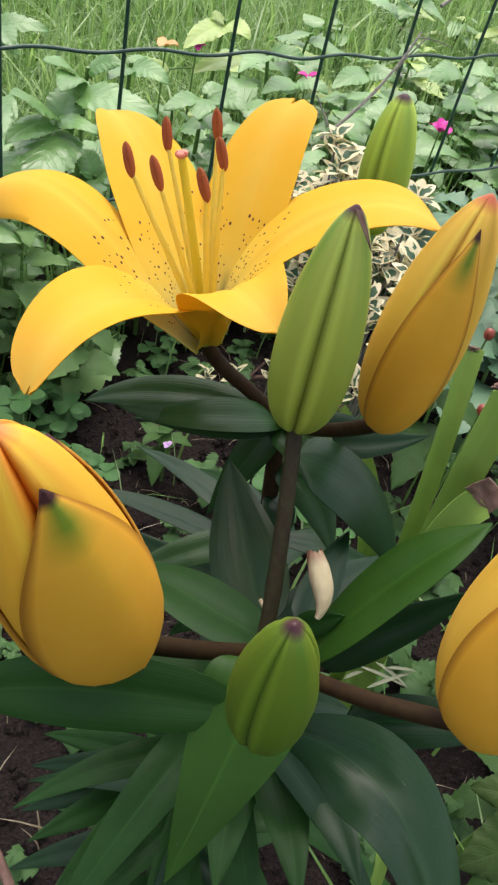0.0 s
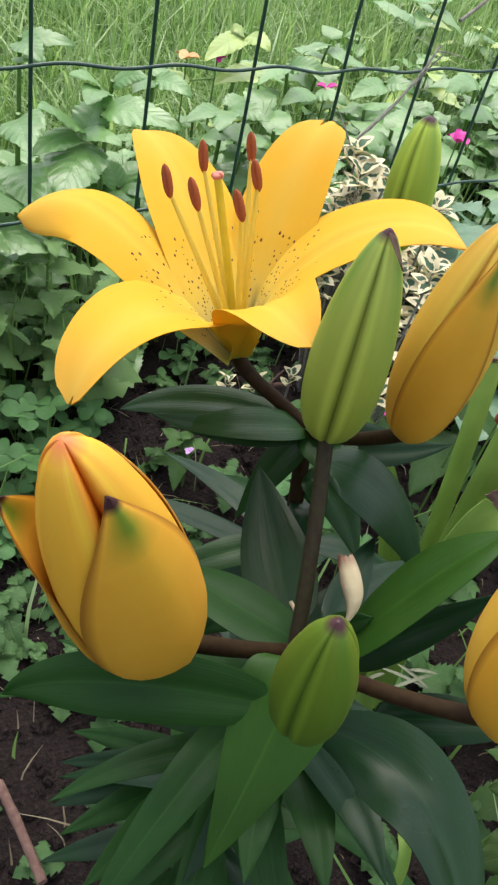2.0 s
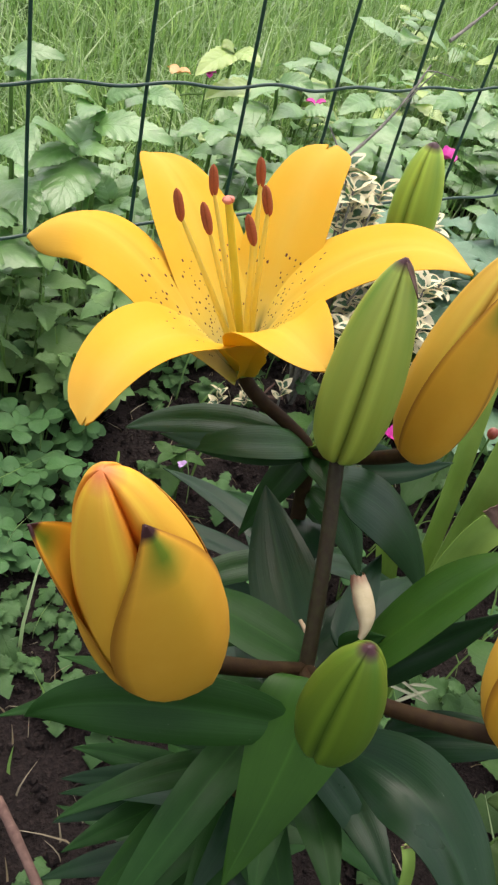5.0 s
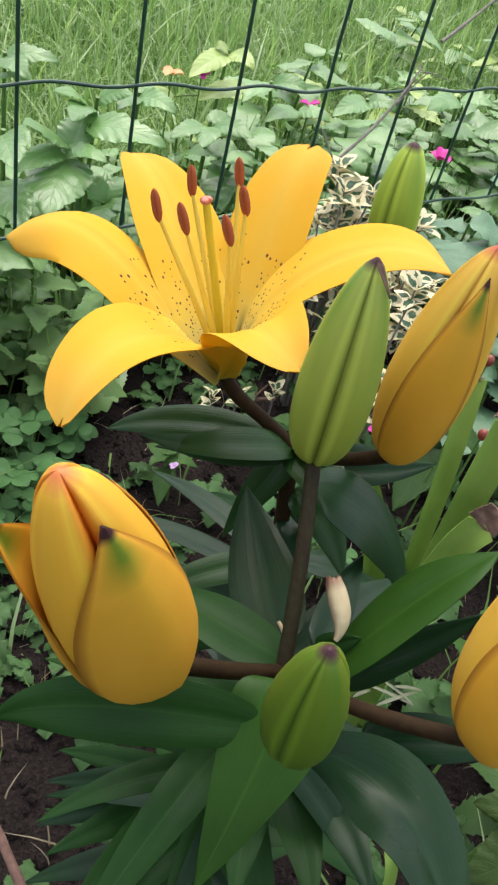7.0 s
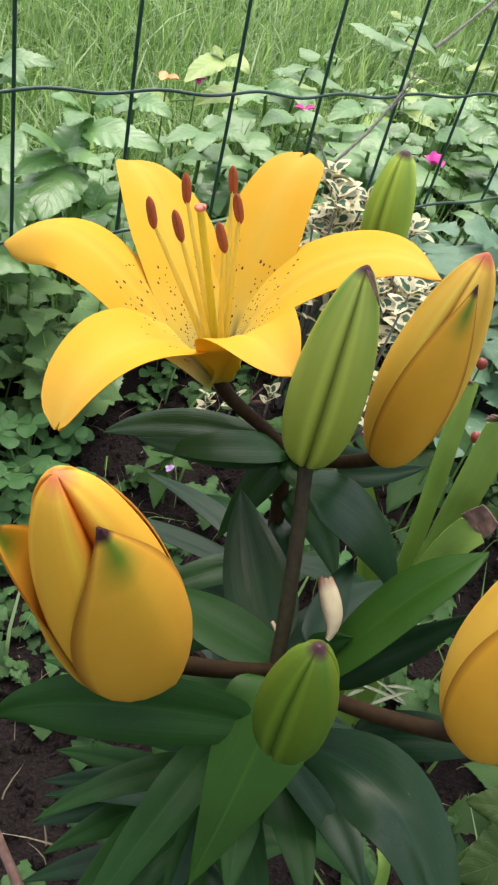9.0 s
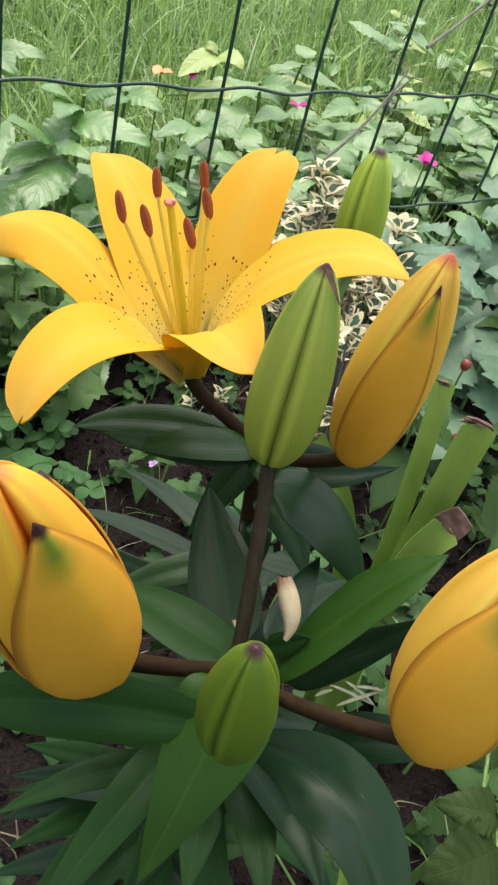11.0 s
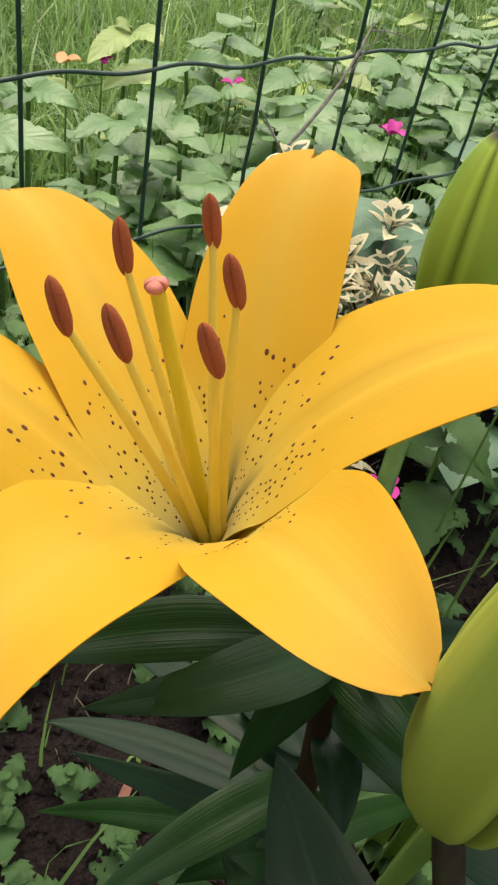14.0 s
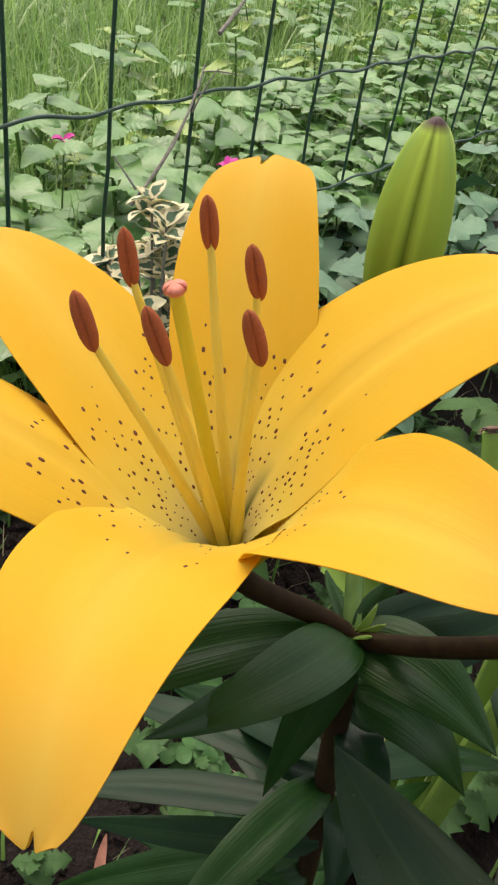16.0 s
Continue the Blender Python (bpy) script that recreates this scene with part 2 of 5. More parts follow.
PETAL = petal_material("lily_petal")
BUD_ORANGE = bud_material("ripe_bud", (0.64, 0.365, 0.045), (0.70, 0.42, 0.060), (0.24, 0.09, 0.010), (0.40, 0.22, 0.015), point=(0.42, 0.10, 0.04))
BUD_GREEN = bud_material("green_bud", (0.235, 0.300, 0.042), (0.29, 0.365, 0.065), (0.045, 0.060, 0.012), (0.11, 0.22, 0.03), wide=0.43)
BUD_MOUTH = bud_material("opening_bud", (0.66, 0.35, 0.030), (0.71, 0.37, 0.035), (0.62, 0.12, 0.006), (0.70, 0.40, 0.040), 0.966, 0.33, (0.58, 0.18, 0.05), 1.0)
BUD_TEPAL = tepal_tip_material()
BUD_LIGHT = bud_material("light_green_bud", (0.30, 0.42, 0.045), (0.36, 0.49, 0.065), (0.10, 0.16, 0.02), (0.20, 0.34, 0.05), wide=0.43)
BUD_SMALL = bud_material("small_bud", (0.070, 0.130, 0.010), (0.105, 0.170, 0.015), (0.03, 0.08, 0.008), (0.07, 0.15, 0.015))
ANTHER = plain_material("rust_pollen", (0.29, 0.066, 0.022), (0.35, 0.086, 0.027), 2200.0, 0.9, bump=0.4)
STAMEN = plain_material("pale_filament", (0.84, 0.67, 0.12), (0.84, 0.69, 0.16), 300.0, 0.5, thin=0.3)
STYLE = plain_material("yellow_green_style", (0.72, 0.56, 0.045), (0.68, 0.56, 0.06), 300.0, 0.4, thin=0.2)
STIGMA = plain_material("pink_stigma", (0.64, 0.22, 0.14), (0.52, 0.14, 0.10), 700.0, 0.5)
SPOT = plain_material("maroon_spot", (0.085, 0.018, 0.006), (0.13, 0.03, 0.008), 900.0, 0.5)
STEM_OLIVE = plain_material("olive_red_stem", (0.020, 0.011, 0.006), (0.030, 0.030, 0.010), 500.0, 0.6, specular=0.2)
STEM = plain_material("purple_green_stem", (0.021, 0.010, 0.005), (0.034, 0.021, 0.007), 350.0, 0.7, specular=0.12)
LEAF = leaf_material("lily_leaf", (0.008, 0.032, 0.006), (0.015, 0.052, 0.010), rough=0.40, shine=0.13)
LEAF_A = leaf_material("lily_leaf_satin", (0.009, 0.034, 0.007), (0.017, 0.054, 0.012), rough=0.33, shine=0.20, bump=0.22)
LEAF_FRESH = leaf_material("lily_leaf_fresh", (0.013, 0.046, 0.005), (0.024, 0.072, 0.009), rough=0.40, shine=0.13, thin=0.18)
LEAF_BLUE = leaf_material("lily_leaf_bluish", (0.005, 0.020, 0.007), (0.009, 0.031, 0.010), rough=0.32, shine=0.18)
STRAP = leaf_material("strap_leaf", (0.145, 0.240, 0.045), (0.215, 0.330, 0.070), rough=0.45, veins=34.0, rib=False)
def withered_material():
    n = Nodes("withered_bract")
    u, v = split_uv(n)
    side = n.math("ABSOLUTE", n.math("SUBTRACT", u, 0.5))
    grain = n.noise(420.0, 4.0)
    colour = n.mix(grain, (0.50, 0.42, 0.24), (0.62, 0.54, 0.36))
    rim = n.math("ADD", n.math("MULTIPLY", n.math("SUBTRACT", side, 0.22, True), 4.0), n.math("MULTIPLY", n.math("SUBTRACT", v, 0.80, True), 5.0))
    colour = n.mix(n.math("MULTIPLY", rim, n.math("ADD", grain, 0.4), True), colour, (0.20, 0.085, 0.05))
    n.bump(grain, 0.5, 0.0008)
    return n.finish(colour, 0.7, thin=0.2)


WITHERED = withered_material()
WITHER = plain_material("withered_petal", (0.72, 0.60, 0.36), (0.50, 0.32, 0.22), 160.0, 0.7, thin=0.25)
BROWN = plain_material("dry_brown", (0.09, 0.045, 0.035), (0.20, 0.12, 0.09), 260.0, 0.85)
BROAD = broad_material("broad_leaf", (0.115, 0.235, 0.070), (0.195, 0.345, 0.120), rough=0.30, thin=0.42, shine=1.0, crinkle=0.5)
BROAD_LIGHT = broad_material("light_broad_leaf", (0.200, 0.300, 0.060), (0.340, 0.440, 0.120), rough=0.34, thin=0.34, shine=0.8, crinkle=0.5)
WEED = broad_material("weed_leaf", (0.034, 0.088, 0.024), (0.060, 0.132, 0.040), veins=6.0, shine=0.25)
CLOVER = broad_material("clover_leaf", (0.042, 0.118, 0.034), (0.072, 0.170, 0.054), veins=4.0, shine=0.25)
SMALLWEED = broad_material("small_weed_leaf", (0.095, 0.185, 0.055), (0.160, 0.275, 0.092), thin=0.4, veins=5.0, shine=0.3)
NETTLE = broad_material("nettle_leaf", (0.028, 0.075, 0.015), (0.050, 0.115, 0.025), veins=10.0, shine=0.25)
LOBED = broad_material("bluish_lobed_leaf", (0.080, 0.170, 0.090), (0.130, 0.245, 0.140), rough=0.45, veins=5.0)
GREENSTEM = plain_material("green_stalk", (0.07, 0.15, 0.03), (0.12, 0.22, 0.05), 300.0, 0.5)
CREAM = broad_material("cream_leaf_edge", (0.54, 0.49, 0.29), (0.68, 0.62, 0.42), veins=5.0)
CREAM_HEART = broad_material("green_leaf_heart", (0.035, 0.085, 0.040), (0.060, 0.130, 0.060), veins=5.0)
MAGENTA = plain_material("magenta_petal", (0.62, 0.02, 0.30), (0.72, 0.06, 0.42), 200.0, 0.5, thin=0.3)
PEACH = plain_material("peach_petal", (0.80, 0.42, 0.16), (0.85, 0.52, 0.25), 200.0, 0.5, thin=0.3)
WIRE = plain_material("green_coated_wire", (0.008, 0.038, 0.024), (0.016, 0.058, 0.036), 400.0, 0.38, specular=0.5)
TWIG = plain_material("grey_twig", (0.13, 0.12, 0.10), (0.27, 0.25, 0.21), 320.0, 0.85)
GRASS = blade_material("meadow_grass", (0.050, 0.125, 0.024), (0.165, 0.290, 0.070), (0.40, 0.50, 0.27))
COARSE = blade_material("coarse_grass", (0.16, 0.28, 0.06), (0.26, 0.38, 0.12), (0.42, 0.52, 0.30))
STRAW = blade_material("dry_litter", (0.16, 0.12, 0.06), (0.28, 0.23, 0.14), (0.40, 0.36, 0.26))
SIDE_WEED = broad_material("toothed_weed_leaf", (0.019, 0.042, 0.008), (0.034, 0.064, 0.014), veins=9.0, shine=0.15, crinkle=0.35)
DRY_BLADE = plain_material("dry_grass_blade", (0.15, 0.17, 0.10), (0.22, 0.24, 0.15), 260.0, 0.6, thin=0.25)
SOIL = soil_material()


# ---- mesh tools ----
def mesh(name, verts, faces, material, uvs=None):
    me = bpy.data.meshes.new(name)
    me.from_pydata([tuple(v) for v in verts], [], faces)
    if uvs is not None:
        layer = me.uv_layers.new(name="UVMap")
        loops = np.empty(len(me.loops), dtype=np.int32)
        me.loops.foreach_get("vertex_index", loops)
        layer.data.foreach_set("uv", np.asarray(uvs, dtype=np.float32)[loops].ravel())
    me.polygons.foreach_set("use_smooth", [True] * len(me.polygons))
    me.materials.append(material)
    me.update()
    me.set_sharp_from_angle(angle=radians(55))
    return me


def part(name, data, parent, label=""):
    ob = new(name, data)
    ob.parent = parent
    return tagged(ob, label)


def thing(name, place, label, category, group="", kind=""):
    ob = new(name)
    ob.empty_display_size = 0.01
    ob.location = place
    return tagged(ob, label, category, group, kind)


def bezier(p, t):
    p = [Vector(q) for q in p]
    while len(p) > 1:
        p = [a.lerp(b, t) for a, b in zip(p, p[1:])]
    return p[0]


def tube_data(points, radii, sides=8):
    """Verts and faces of a round tube along points, closed at both ends."""
    points = [Vector(p) for p in points]
    verts, faces, uvs = [], [], []
    side = None
    for i, p in enumerate(points):
        tangent = (points[min(i + 1, len(points) - 1)] - points[max(i - 1, 0)]).normalized()
        if side is None:
            side = tangent.orthogonal().normalized()
        side = (side - tangent * side.dot(tangent)).normalized()
        up = tangent.cross(side)
        for k in range(sides):
            a = 2 * math.pi * k / sides
            verts.append(p + (side * math.cos(a) + up * math.sin(a)) * radii[i])
            uvs.append((k / sides, i / (len(points) - 1)))
    n = len(points)
    for i in range(n - 1):
        for k in range(sides):
            a, b = i * sides + k, i * sides + (k + 1) % sides
            faces.append((a, b, b + sides, a + sides))
    faces.append(tuple(range(sides))[::-1])
    faces.append(tuple(range((n - 1) * sides, n * sides)))
    return verts, faces, uvs


def tube(name, points, r0, r1, material, sides=8, steps=10, swell=0.0):
    """A tapered tube along the curve through the control points."""
    line = [bezier(points, i / steps) for i in range(steps + 1)]
    radii = [r0 + (r1 - r0) * i / steps + swell * (rng.random() - 0.5) * r0 for i in range(steps + 1)]
    v, f, uv = tube_data(line, radii, sides)
    return mesh(name, v, f, material, uv)


def sheet(grid, thick, normals, under=0.0):
    """A closed blade of real thickness from a grid of points (rows along it, columns across). under shifts the lower side's u."""
    rows, cols = len(grid), len(grid[0])
    verts, uvs, faces = [], [], []
    for layer in (0.5, -0.5):
        for i, row in enumerate(grid):
            for j, p in enumerate(row):
                edge = 0.35 if j in (0, cols - 1) else 1.0
                verts.append(p + normals[i] * thick * layer * edge)
                uvs.append((j / (cols - 1) + (under if layer < 0 else 0.0), i / (rows - 1)))
    size = rows * cols
    for i in range(rows - 1):
        for j in range(cols - 1):
            a = i * cols + j
            faces.append((a, a + 1, a + cols + 1, a + cols))
            faces.append((size + a, size + a + cols, size + a + cols + 1, size + a + 1))
    ring = [i * cols for i in range(rows)] + [(rows - 1) * cols + j for j in range(1, cols)]
    ring += [i * cols + cols - 1 for i in range(rows - 2, -1, -1)] + [j for j in range(cols - 2, 0, -1)]
    for a, b in zip(ring, ring[1:] + ring[:1]):
        faces.append((a, b, b + size, a + size))
    return verts, faces, uvs


def blade_mesh(name, points, width, material, facing=(0, 0, 1), fold=0.25, shape=(0.55, 0.8), stalk=0.1, rows=18, cols=7, thick=0.0006,
               wave=0.0, teeth=0, tooth=0.12, curl=0.0, seed=0, pleat=0.0):
    """A leaf along a curve: width profile, V fold at the midrib, wavy or toothed edge."""
    facing = Vector(facing)
    r = random.Random(seed)
    ph = [r.uniform(0, 6.28) for _ in range(3)]
    grid, normals = [], []
    for i in range(rows + 1):
        s = i / rows
        p = bezier(points, s)
        t = (bezier(points, min(1, s + 0.02)) - bezier(points, max(0, s - 0.02))).normalized()
        side = t.cross(facing).normalized()
        up = side.cross(t).normalized()
        w = width * (stalk * (1 - s) ** 3 + math.sin(math.pi * s ** shape[0]) ** shape[1] * (1 - stalk * (1 - s)))
        if teeth:
            w *= 1 - tooth * ((s * teeth) % 1.0)
        w = max(w, width * 0.012) * 0.5
        row = []
        for j in range(cols):
            u = 2 * j / (cols - 1) - 1
            lift = fold * abs(u) * w + curl * u * u * w + wave * width * u * u * math.sin(9 * s + ph[0] + (1.5 if u > 0 else 0) + ph[1])
            lift += pleat * w * abs(u) * (1 - 0.4 * abs(u)) * math.sin(2 * math.pi * 7 * (s - 0.20 * abs(u)))
            row.append(p + side * (u * w) + up * lift)
        grid.append(row)
        normals.append(up)
    v, f, uv = sheet(grid, thick, normals)
    return mesh(name, v, f, material, uv)


# ---- the ground ----
def ground():
    xs = np.concatenate([np.linspace(-60, -1.2, 12)[:-1], np.linspace(-1.2, 2.2, 110), np.linspace(2.2, 60, 12)[1:]])
    ys = np.concatenate([np.linspace(-60, -0.8, 10)[:-1], np.linspace(-0.8, 2.6, 110), np.linspace(2.6, 60, 12)[1:]])
    verts = []
    for y in ys:
        for x in xs:
            near = 1.0 if -1.2 <= x <= 2.2 and -0.8 <= y <= 2.6 else 0.0
            z = near * (0.012 * noise.noise((x * 7, y * 7, 0)) + 0.006 * noise.noise((x * 31, y * 31, 3)))
            verts.append((x, y, z))
    w = len(xs)
    faces = [(j * w + i, j * w + i + 1, (j + 1) * w + i + 1, (j + 1) * w + i) for j in range(len(ys) - 1) for i in range(w - 1)]
    tagged(new("ground", mesh("ground", verts, faces, SOIL)), "dark crumbly garden soil running into a green lawn", "ground", kind="structure")


ground()


# ---- the wire fence ----
FENCE_Y, FENCE_X, CELL_W, CELL_H, FENCE_Z, FENCE_FALL = 0.381, 0.066, 0.0765, 0.099, 0.281, 0.036


def fence():
    base = thing("wire_fence", (0.2, FENCE_Y, 0), "dark green plastic-coated wire mesh garden fence hung above the weeds", "fence")
    inv = Matrix.Translation((-0.2, -FENCE_Y, 0))
    low = FENCE_Z - CELL_H
    for i in range(-9, 27):
        x = FENCE_X + i * CELL_W
        pts = [inv @ Vector((x + 0.0014 * noise.noise((i * 3.1, k, 0)), FENCE_Y + 0.002 * noise.noise((i, k * 0.7, 5)), low - 0.002 - FENCE_FALL * (x - FENCE_X) + k * CELL_H / 3)) for k in range(19)]
        v, f, uv = tube_data(pts, [0.0013] * len(pts), 8)
        part("upright_wire", mesh("upright_wire", v, f, WIRE, uv), base)
    for k in range(-1, 6):
        z = FENCE_Z + k * CELL_H
        pts = []
        for i in range(-9 * 12, 26 * 12 + 1):
            x = FENCE_X + i / 12 * CELL_W
            cell = math.floor(i / 12)
            crimp = (0.0015 + 0.0012 * noise.noise((cell * 1.7, k, 2))) * math.sin(2 * math.pi * (i / 12)) + 0.0018 * noise.noise((x * 5, k * 3.3, 0))
            pts.append(inv @ Vector((x, FENCE_Y - 0.0020, z - FENCE_FALL * (x - FENCE_X) + crimp)))
        v, f, uv = tube_data(pts, [0.0012] * len(pts), 8)
        part("level_wire", mesh("level_wire", v, f, WIRE, uv), base)
    for x in (FENCE_X - 9 * CELL_W, FENCE_X + 26 * CELL_W):
        pts = [inv @ Vector((x, FENCE_Y + 0.016, z)) for z in (-0.05, 0.3, 0.6, 0.9)]
        v, f, uv = tube_data(pts, [0.016] * 4, 14)
        part("post", mesh("post", v, f, WIRE, uv), base, "dark green round steel post")


fence()


# ---- the lilies ----
def bud_mesh(name, base, tip, radius, material, peak=(0.42, 0.62), seam=None, groove=0.10, bend=(0, 0, 0)):
    """A closed lily bud: three outer tepals meeting in seams, tapering to a blunt tip."""
    base, tip, bend = Vector(base), Vector(tip), Vector(bend)
    a, b = peak
    top = (a / (a + b)) ** a * (b / (a + b)) ** b
    rows, cols = 36, 48
    verts, faces, uvs = [], [], []
    axis = (tip - base).normalized()
    x = axis.orthogonal().normalized()
    if seam:
        x = Vector(seam) - base
        x = (x - axis * x.dot(axis)).normalized()
    y = axis.cross(x)
    for i in range(rows + 1):
        s = i / rows
        e = 0.004 + 0.992 * s
        r = radius * (e ** a * (1 - e) ** b / top)
        r = max(r, radius * 0.05)
        c = base.lerp(tip, s) + bend * (4 * s * (1 - s))
        for k in range(cols + 1):
            th = 2 * math.pi * k / cols
            third = abs(((th / (2 * math.pi) * 3) % 1.0) - 0.5)
            rr = r * (1.0 + 0.05 * math.cos(2 * math.pi * third) - groove * math.exp(-((0.5 - third) / 0.045) ** 2) - 0.03 * math.exp(-(third / 0.05) ** 2) + 0.035 * math.exp(-((third - 0.385) / 0.05) ** 2))
            verts.append(c + (x * math.cos(th) + y * math.sin(th)) * rr)
            uvs.append((k / cols, s))
    for i in range(rows):
        for k in range(cols):
            q = i * (cols + 1) + k
            faces.append((q, q + 1, q + cols + 2, q + cols + 1))
    for row, c, s in ((0, base - axis * radius * 0.02, 0.0), (rows, tip + axis * radius * 0.03, 1.0)):
        verts.append(c)
        uvs.append((0.5, s))
        q = row * (cols + 1)
        faces += [(q + k, q + k + 1, len(verts) - 1) for k in range(cols)]
    return mesh(name, verts, faces, material, uvs)


def shell_mesh(base, tip, radius, facing, reach, spread, loose, peak=(0.36, 0.42), bend=0.50, point=3.6, turn=0.0):
    """An outer tepal lying on a bud: a strip of its side that narrows to a point and may bend away."""
    base, tip = Vector(base), Vector(tip)
    axis = (tip - base).normalized()
    x = Vector(facing) - base
    x = (x - axis * x.dot(axis)).normalized()
    x = Matrix.Rotation(turn, 3, axis) @ x
    y = axis.cross(x)
    near, far = spread if isinstance(spread, tuple) else (spread, spread)
    a, b = peak
    top = (a / (a + b)) ** a * (b / (a + b)) ** b
    grid, normals = [], []
    for i in range(31):
        s = i / 30
        e = 0.012 + reach * s * 0.975
        r = radius * max(0.12, e ** a * max(0.0, 1 - e) ** b / top) + 0.0004
        half = max(0.008, (1 - s ** point)) ** 0.85
        out = x * (loose * max(0.0, (s - bend) / (1 - bend)) ** 1.5)
        row = []
        for j in range(11):
            th = (2 * j / 10 - 1) * half * (near if j < 5 else far)
            rr = r * (1 + 0.05 * math.exp(-(th / 0.22) ** 2)) + 0.0004 * (1 - abs(2 * j / 10 - 1))
            row.append(base.lerp(tip, e) + (x * math.cos(th) + y * math.sin(th)) * rr + out)
        grid.append(row)
        normals.append(x)
    v, f, uv = sheet(grid, 0.0008, normals)
    return mesh("outer_tepal", v, f, BUD_TEPAL, uv)


def tepal_meshes(ctrl, width, claw_at, narrow, blunt, roll, twist, cup, flare, lopsided, spots, seed):
    """One tepal as a curved, channelled blade along a cubic curve, with its raised maroon spots."""
    r = random.Random(seed)
    ctrl = [Vector(c) for c in ctrl]
    er = ctrl[3] - FLOWER
    er = (er - AXIS * er.dot(AXIS)).normalized()
    level = AXIS.cross(er)
    rows, cols = 48, 17
    foot = {1: 0.80, 2: 0.36}.get(seed, 0.34)

    def half(s, u):
        start, swift = ((0.24, 0.05) if u < 0 else (0.16, 0.06)) if seed == 2 else (claw_at, 0.065)
        claw = foot + (1 - foot) / (1 + math.exp(-(s - start) / swift))
        taper = 1 - narrow * max(0.0, (s - 0.55) / 0.45) ** 1.6
        round_tip = blunt + (1 - blunt) * (1 - max(0.0, (s - 0.82) / 0.1801) ** 2.6) ** 0.5
        if seed == 1:
            claw *= 0.45 + 0.55 * min(1.0, s / 0.13)
        return 0.5 * width * max(0.012, claw * taper * round_tip)

    def place(s, u):
        p = bezier(ctrl, s)
        t = (bezier(ctrl, min(1, s + 0.01)) - bezier(ctrl, max(0, s - 0.01))).normalized()
        across = (level - t * t.dot(level)).normalized()
        up = t.cross(across)
        turn = roll * min(1.0, s / 0.25) + twist * s
        across, up = across * math.cos(turn) + up * math.sin(turn), up * math.cos(turn) - across * math.sin(turn)
        w = half(s, u)
        bowl = cup * (1 - s) ** 1.5 - flare * s ** 2
        if seed == 2:
            bowl += 0.40 * math.exp(-((s - 0.22) / 0.12) ** 2) if u > 0 else -0.75 * max(0.0, 1 - s / 0.45)
        elif seed == 1 and u > 0:
            bowl += 0.36 * math.exp(-((s - 0.26) / 0.13) ** 2)
        ridge = -0.040 * math.exp(-(u / 0.06) ** 2) + 0.020 * math.exp(-((abs(u) - 0.20) / 0.11) ** 2)
        ruffle = 0.022 * math.sin(11 * s + 3 * seed + (2 if u > 0 else 0)) * abs(u) ** 3
        notch = 0.009 * blunt * max(0.0, (s - 0.9) / 0.1) ** 2 * (math.exp(-((u - 0.2) / 0.20) ** 2) + 0.55 * u * u)
        wide = w * u * (1 + (lopsided if u > 0 else -lopsided))
        return p + across * wide + up * (w * (bowl * u * u + ridge * math.sin(math.pi * s) + ruffle)) - t * notch, up

    grid, normals = [], []
    for i in range(rows + 1):
        s = i / rows
        grid.append([place(s, 2 * j / (cols - 1) - 1)[0] for j in range(cols)])
        normals.append(place(s, 0)[1])
    v, f, uv = sheet(grid, 0.0007, normals, 2.0)
    blade = mesh("tepal", v, f, PETAL, uv)
    verts, faces = [], []
    taken = []
    for _ in range(spots * 2):
        s = r.triangular(0.10, 0.52, 0.20)
        u = r.choice((-1, 1)) * r.triangular(0.08, 0.85, 0.36)
        c, up = place(s, u)
        if len(taken) >= spots or any((c - q).length < 0.0011 + 0.002 * max(0.0, s - 0.25) for q in taken):
            continue
        taken.append(c)
        c2, _ = place(s + 0.01, u)
        along = (c2 - c).normalized()
        side = along.cross(up).normalized()
        up = side.cross(along)
        size = r.uniform(0.00021, 0.00040) * (0.7 + 1.1 * s)
        a0 = len(verts)
        verts.append(c + up * (0.00035 + size * 0.5))
        for k in range(7):
            th = 2 * math.pi * k / 7
            verts.append(c + up * 0.00030 + along * (math.cos(th) * size * 1.55) + side * (math.sin(th) * size))
        faces += [(a0, a0 + 1 + k, a0 + 1 + (k + 1) % 7) for k in range(7)]
    return blade, mesh("speckling", verts, faces, SPOT)


def anther_mesh(centre, along, length, width):
    centre, along = Vector(centre), Vector(along).normalized()
    side = Vector((-0.75, -0.65, 0.0))
    side = (side - along * side.dot(along)).normalized()
    other = along.cross(side)
    verts, faces, rows, cols = [], [], 18, 28
    for i in range(rows + 1):
        s = -1 + 2 * i / rows
        r = width * 0.5 * max(0.02, (1 - abs(s) ** 2.5)) ** 0.55
        for k in range(cols):
            th = 2 * math.pi * k / cols
            away = min(th, 2 * math.pi - th)
            back = math.pi - away
            g = 1 - 0.34 * math.exp(-(away / 0.20) ** 2) - 0.15 * math.exp(-(back / 0.3) ** 2) + 0.04 * noise.noise((s * 5, th * 1.5, centre.x * 900))
            verts.append(centre + along * (s * length * 0.5) + (side * math.cos(th) * 0.85 + other * math.sin(th)) * r * g)
    for i in range(rows):
        for k in range(cols):
            a, b = i * cols + k, i * cols + (k + 1) % cols
            faces.append((a, b, b + cols, a + cols))
    faces.append(tuple(range(cols))[::-1])
    faces.append(tuple(range(rows * cols, rows * cols + cols)))
    return mesh("anther", verts, faces, ANTHER)


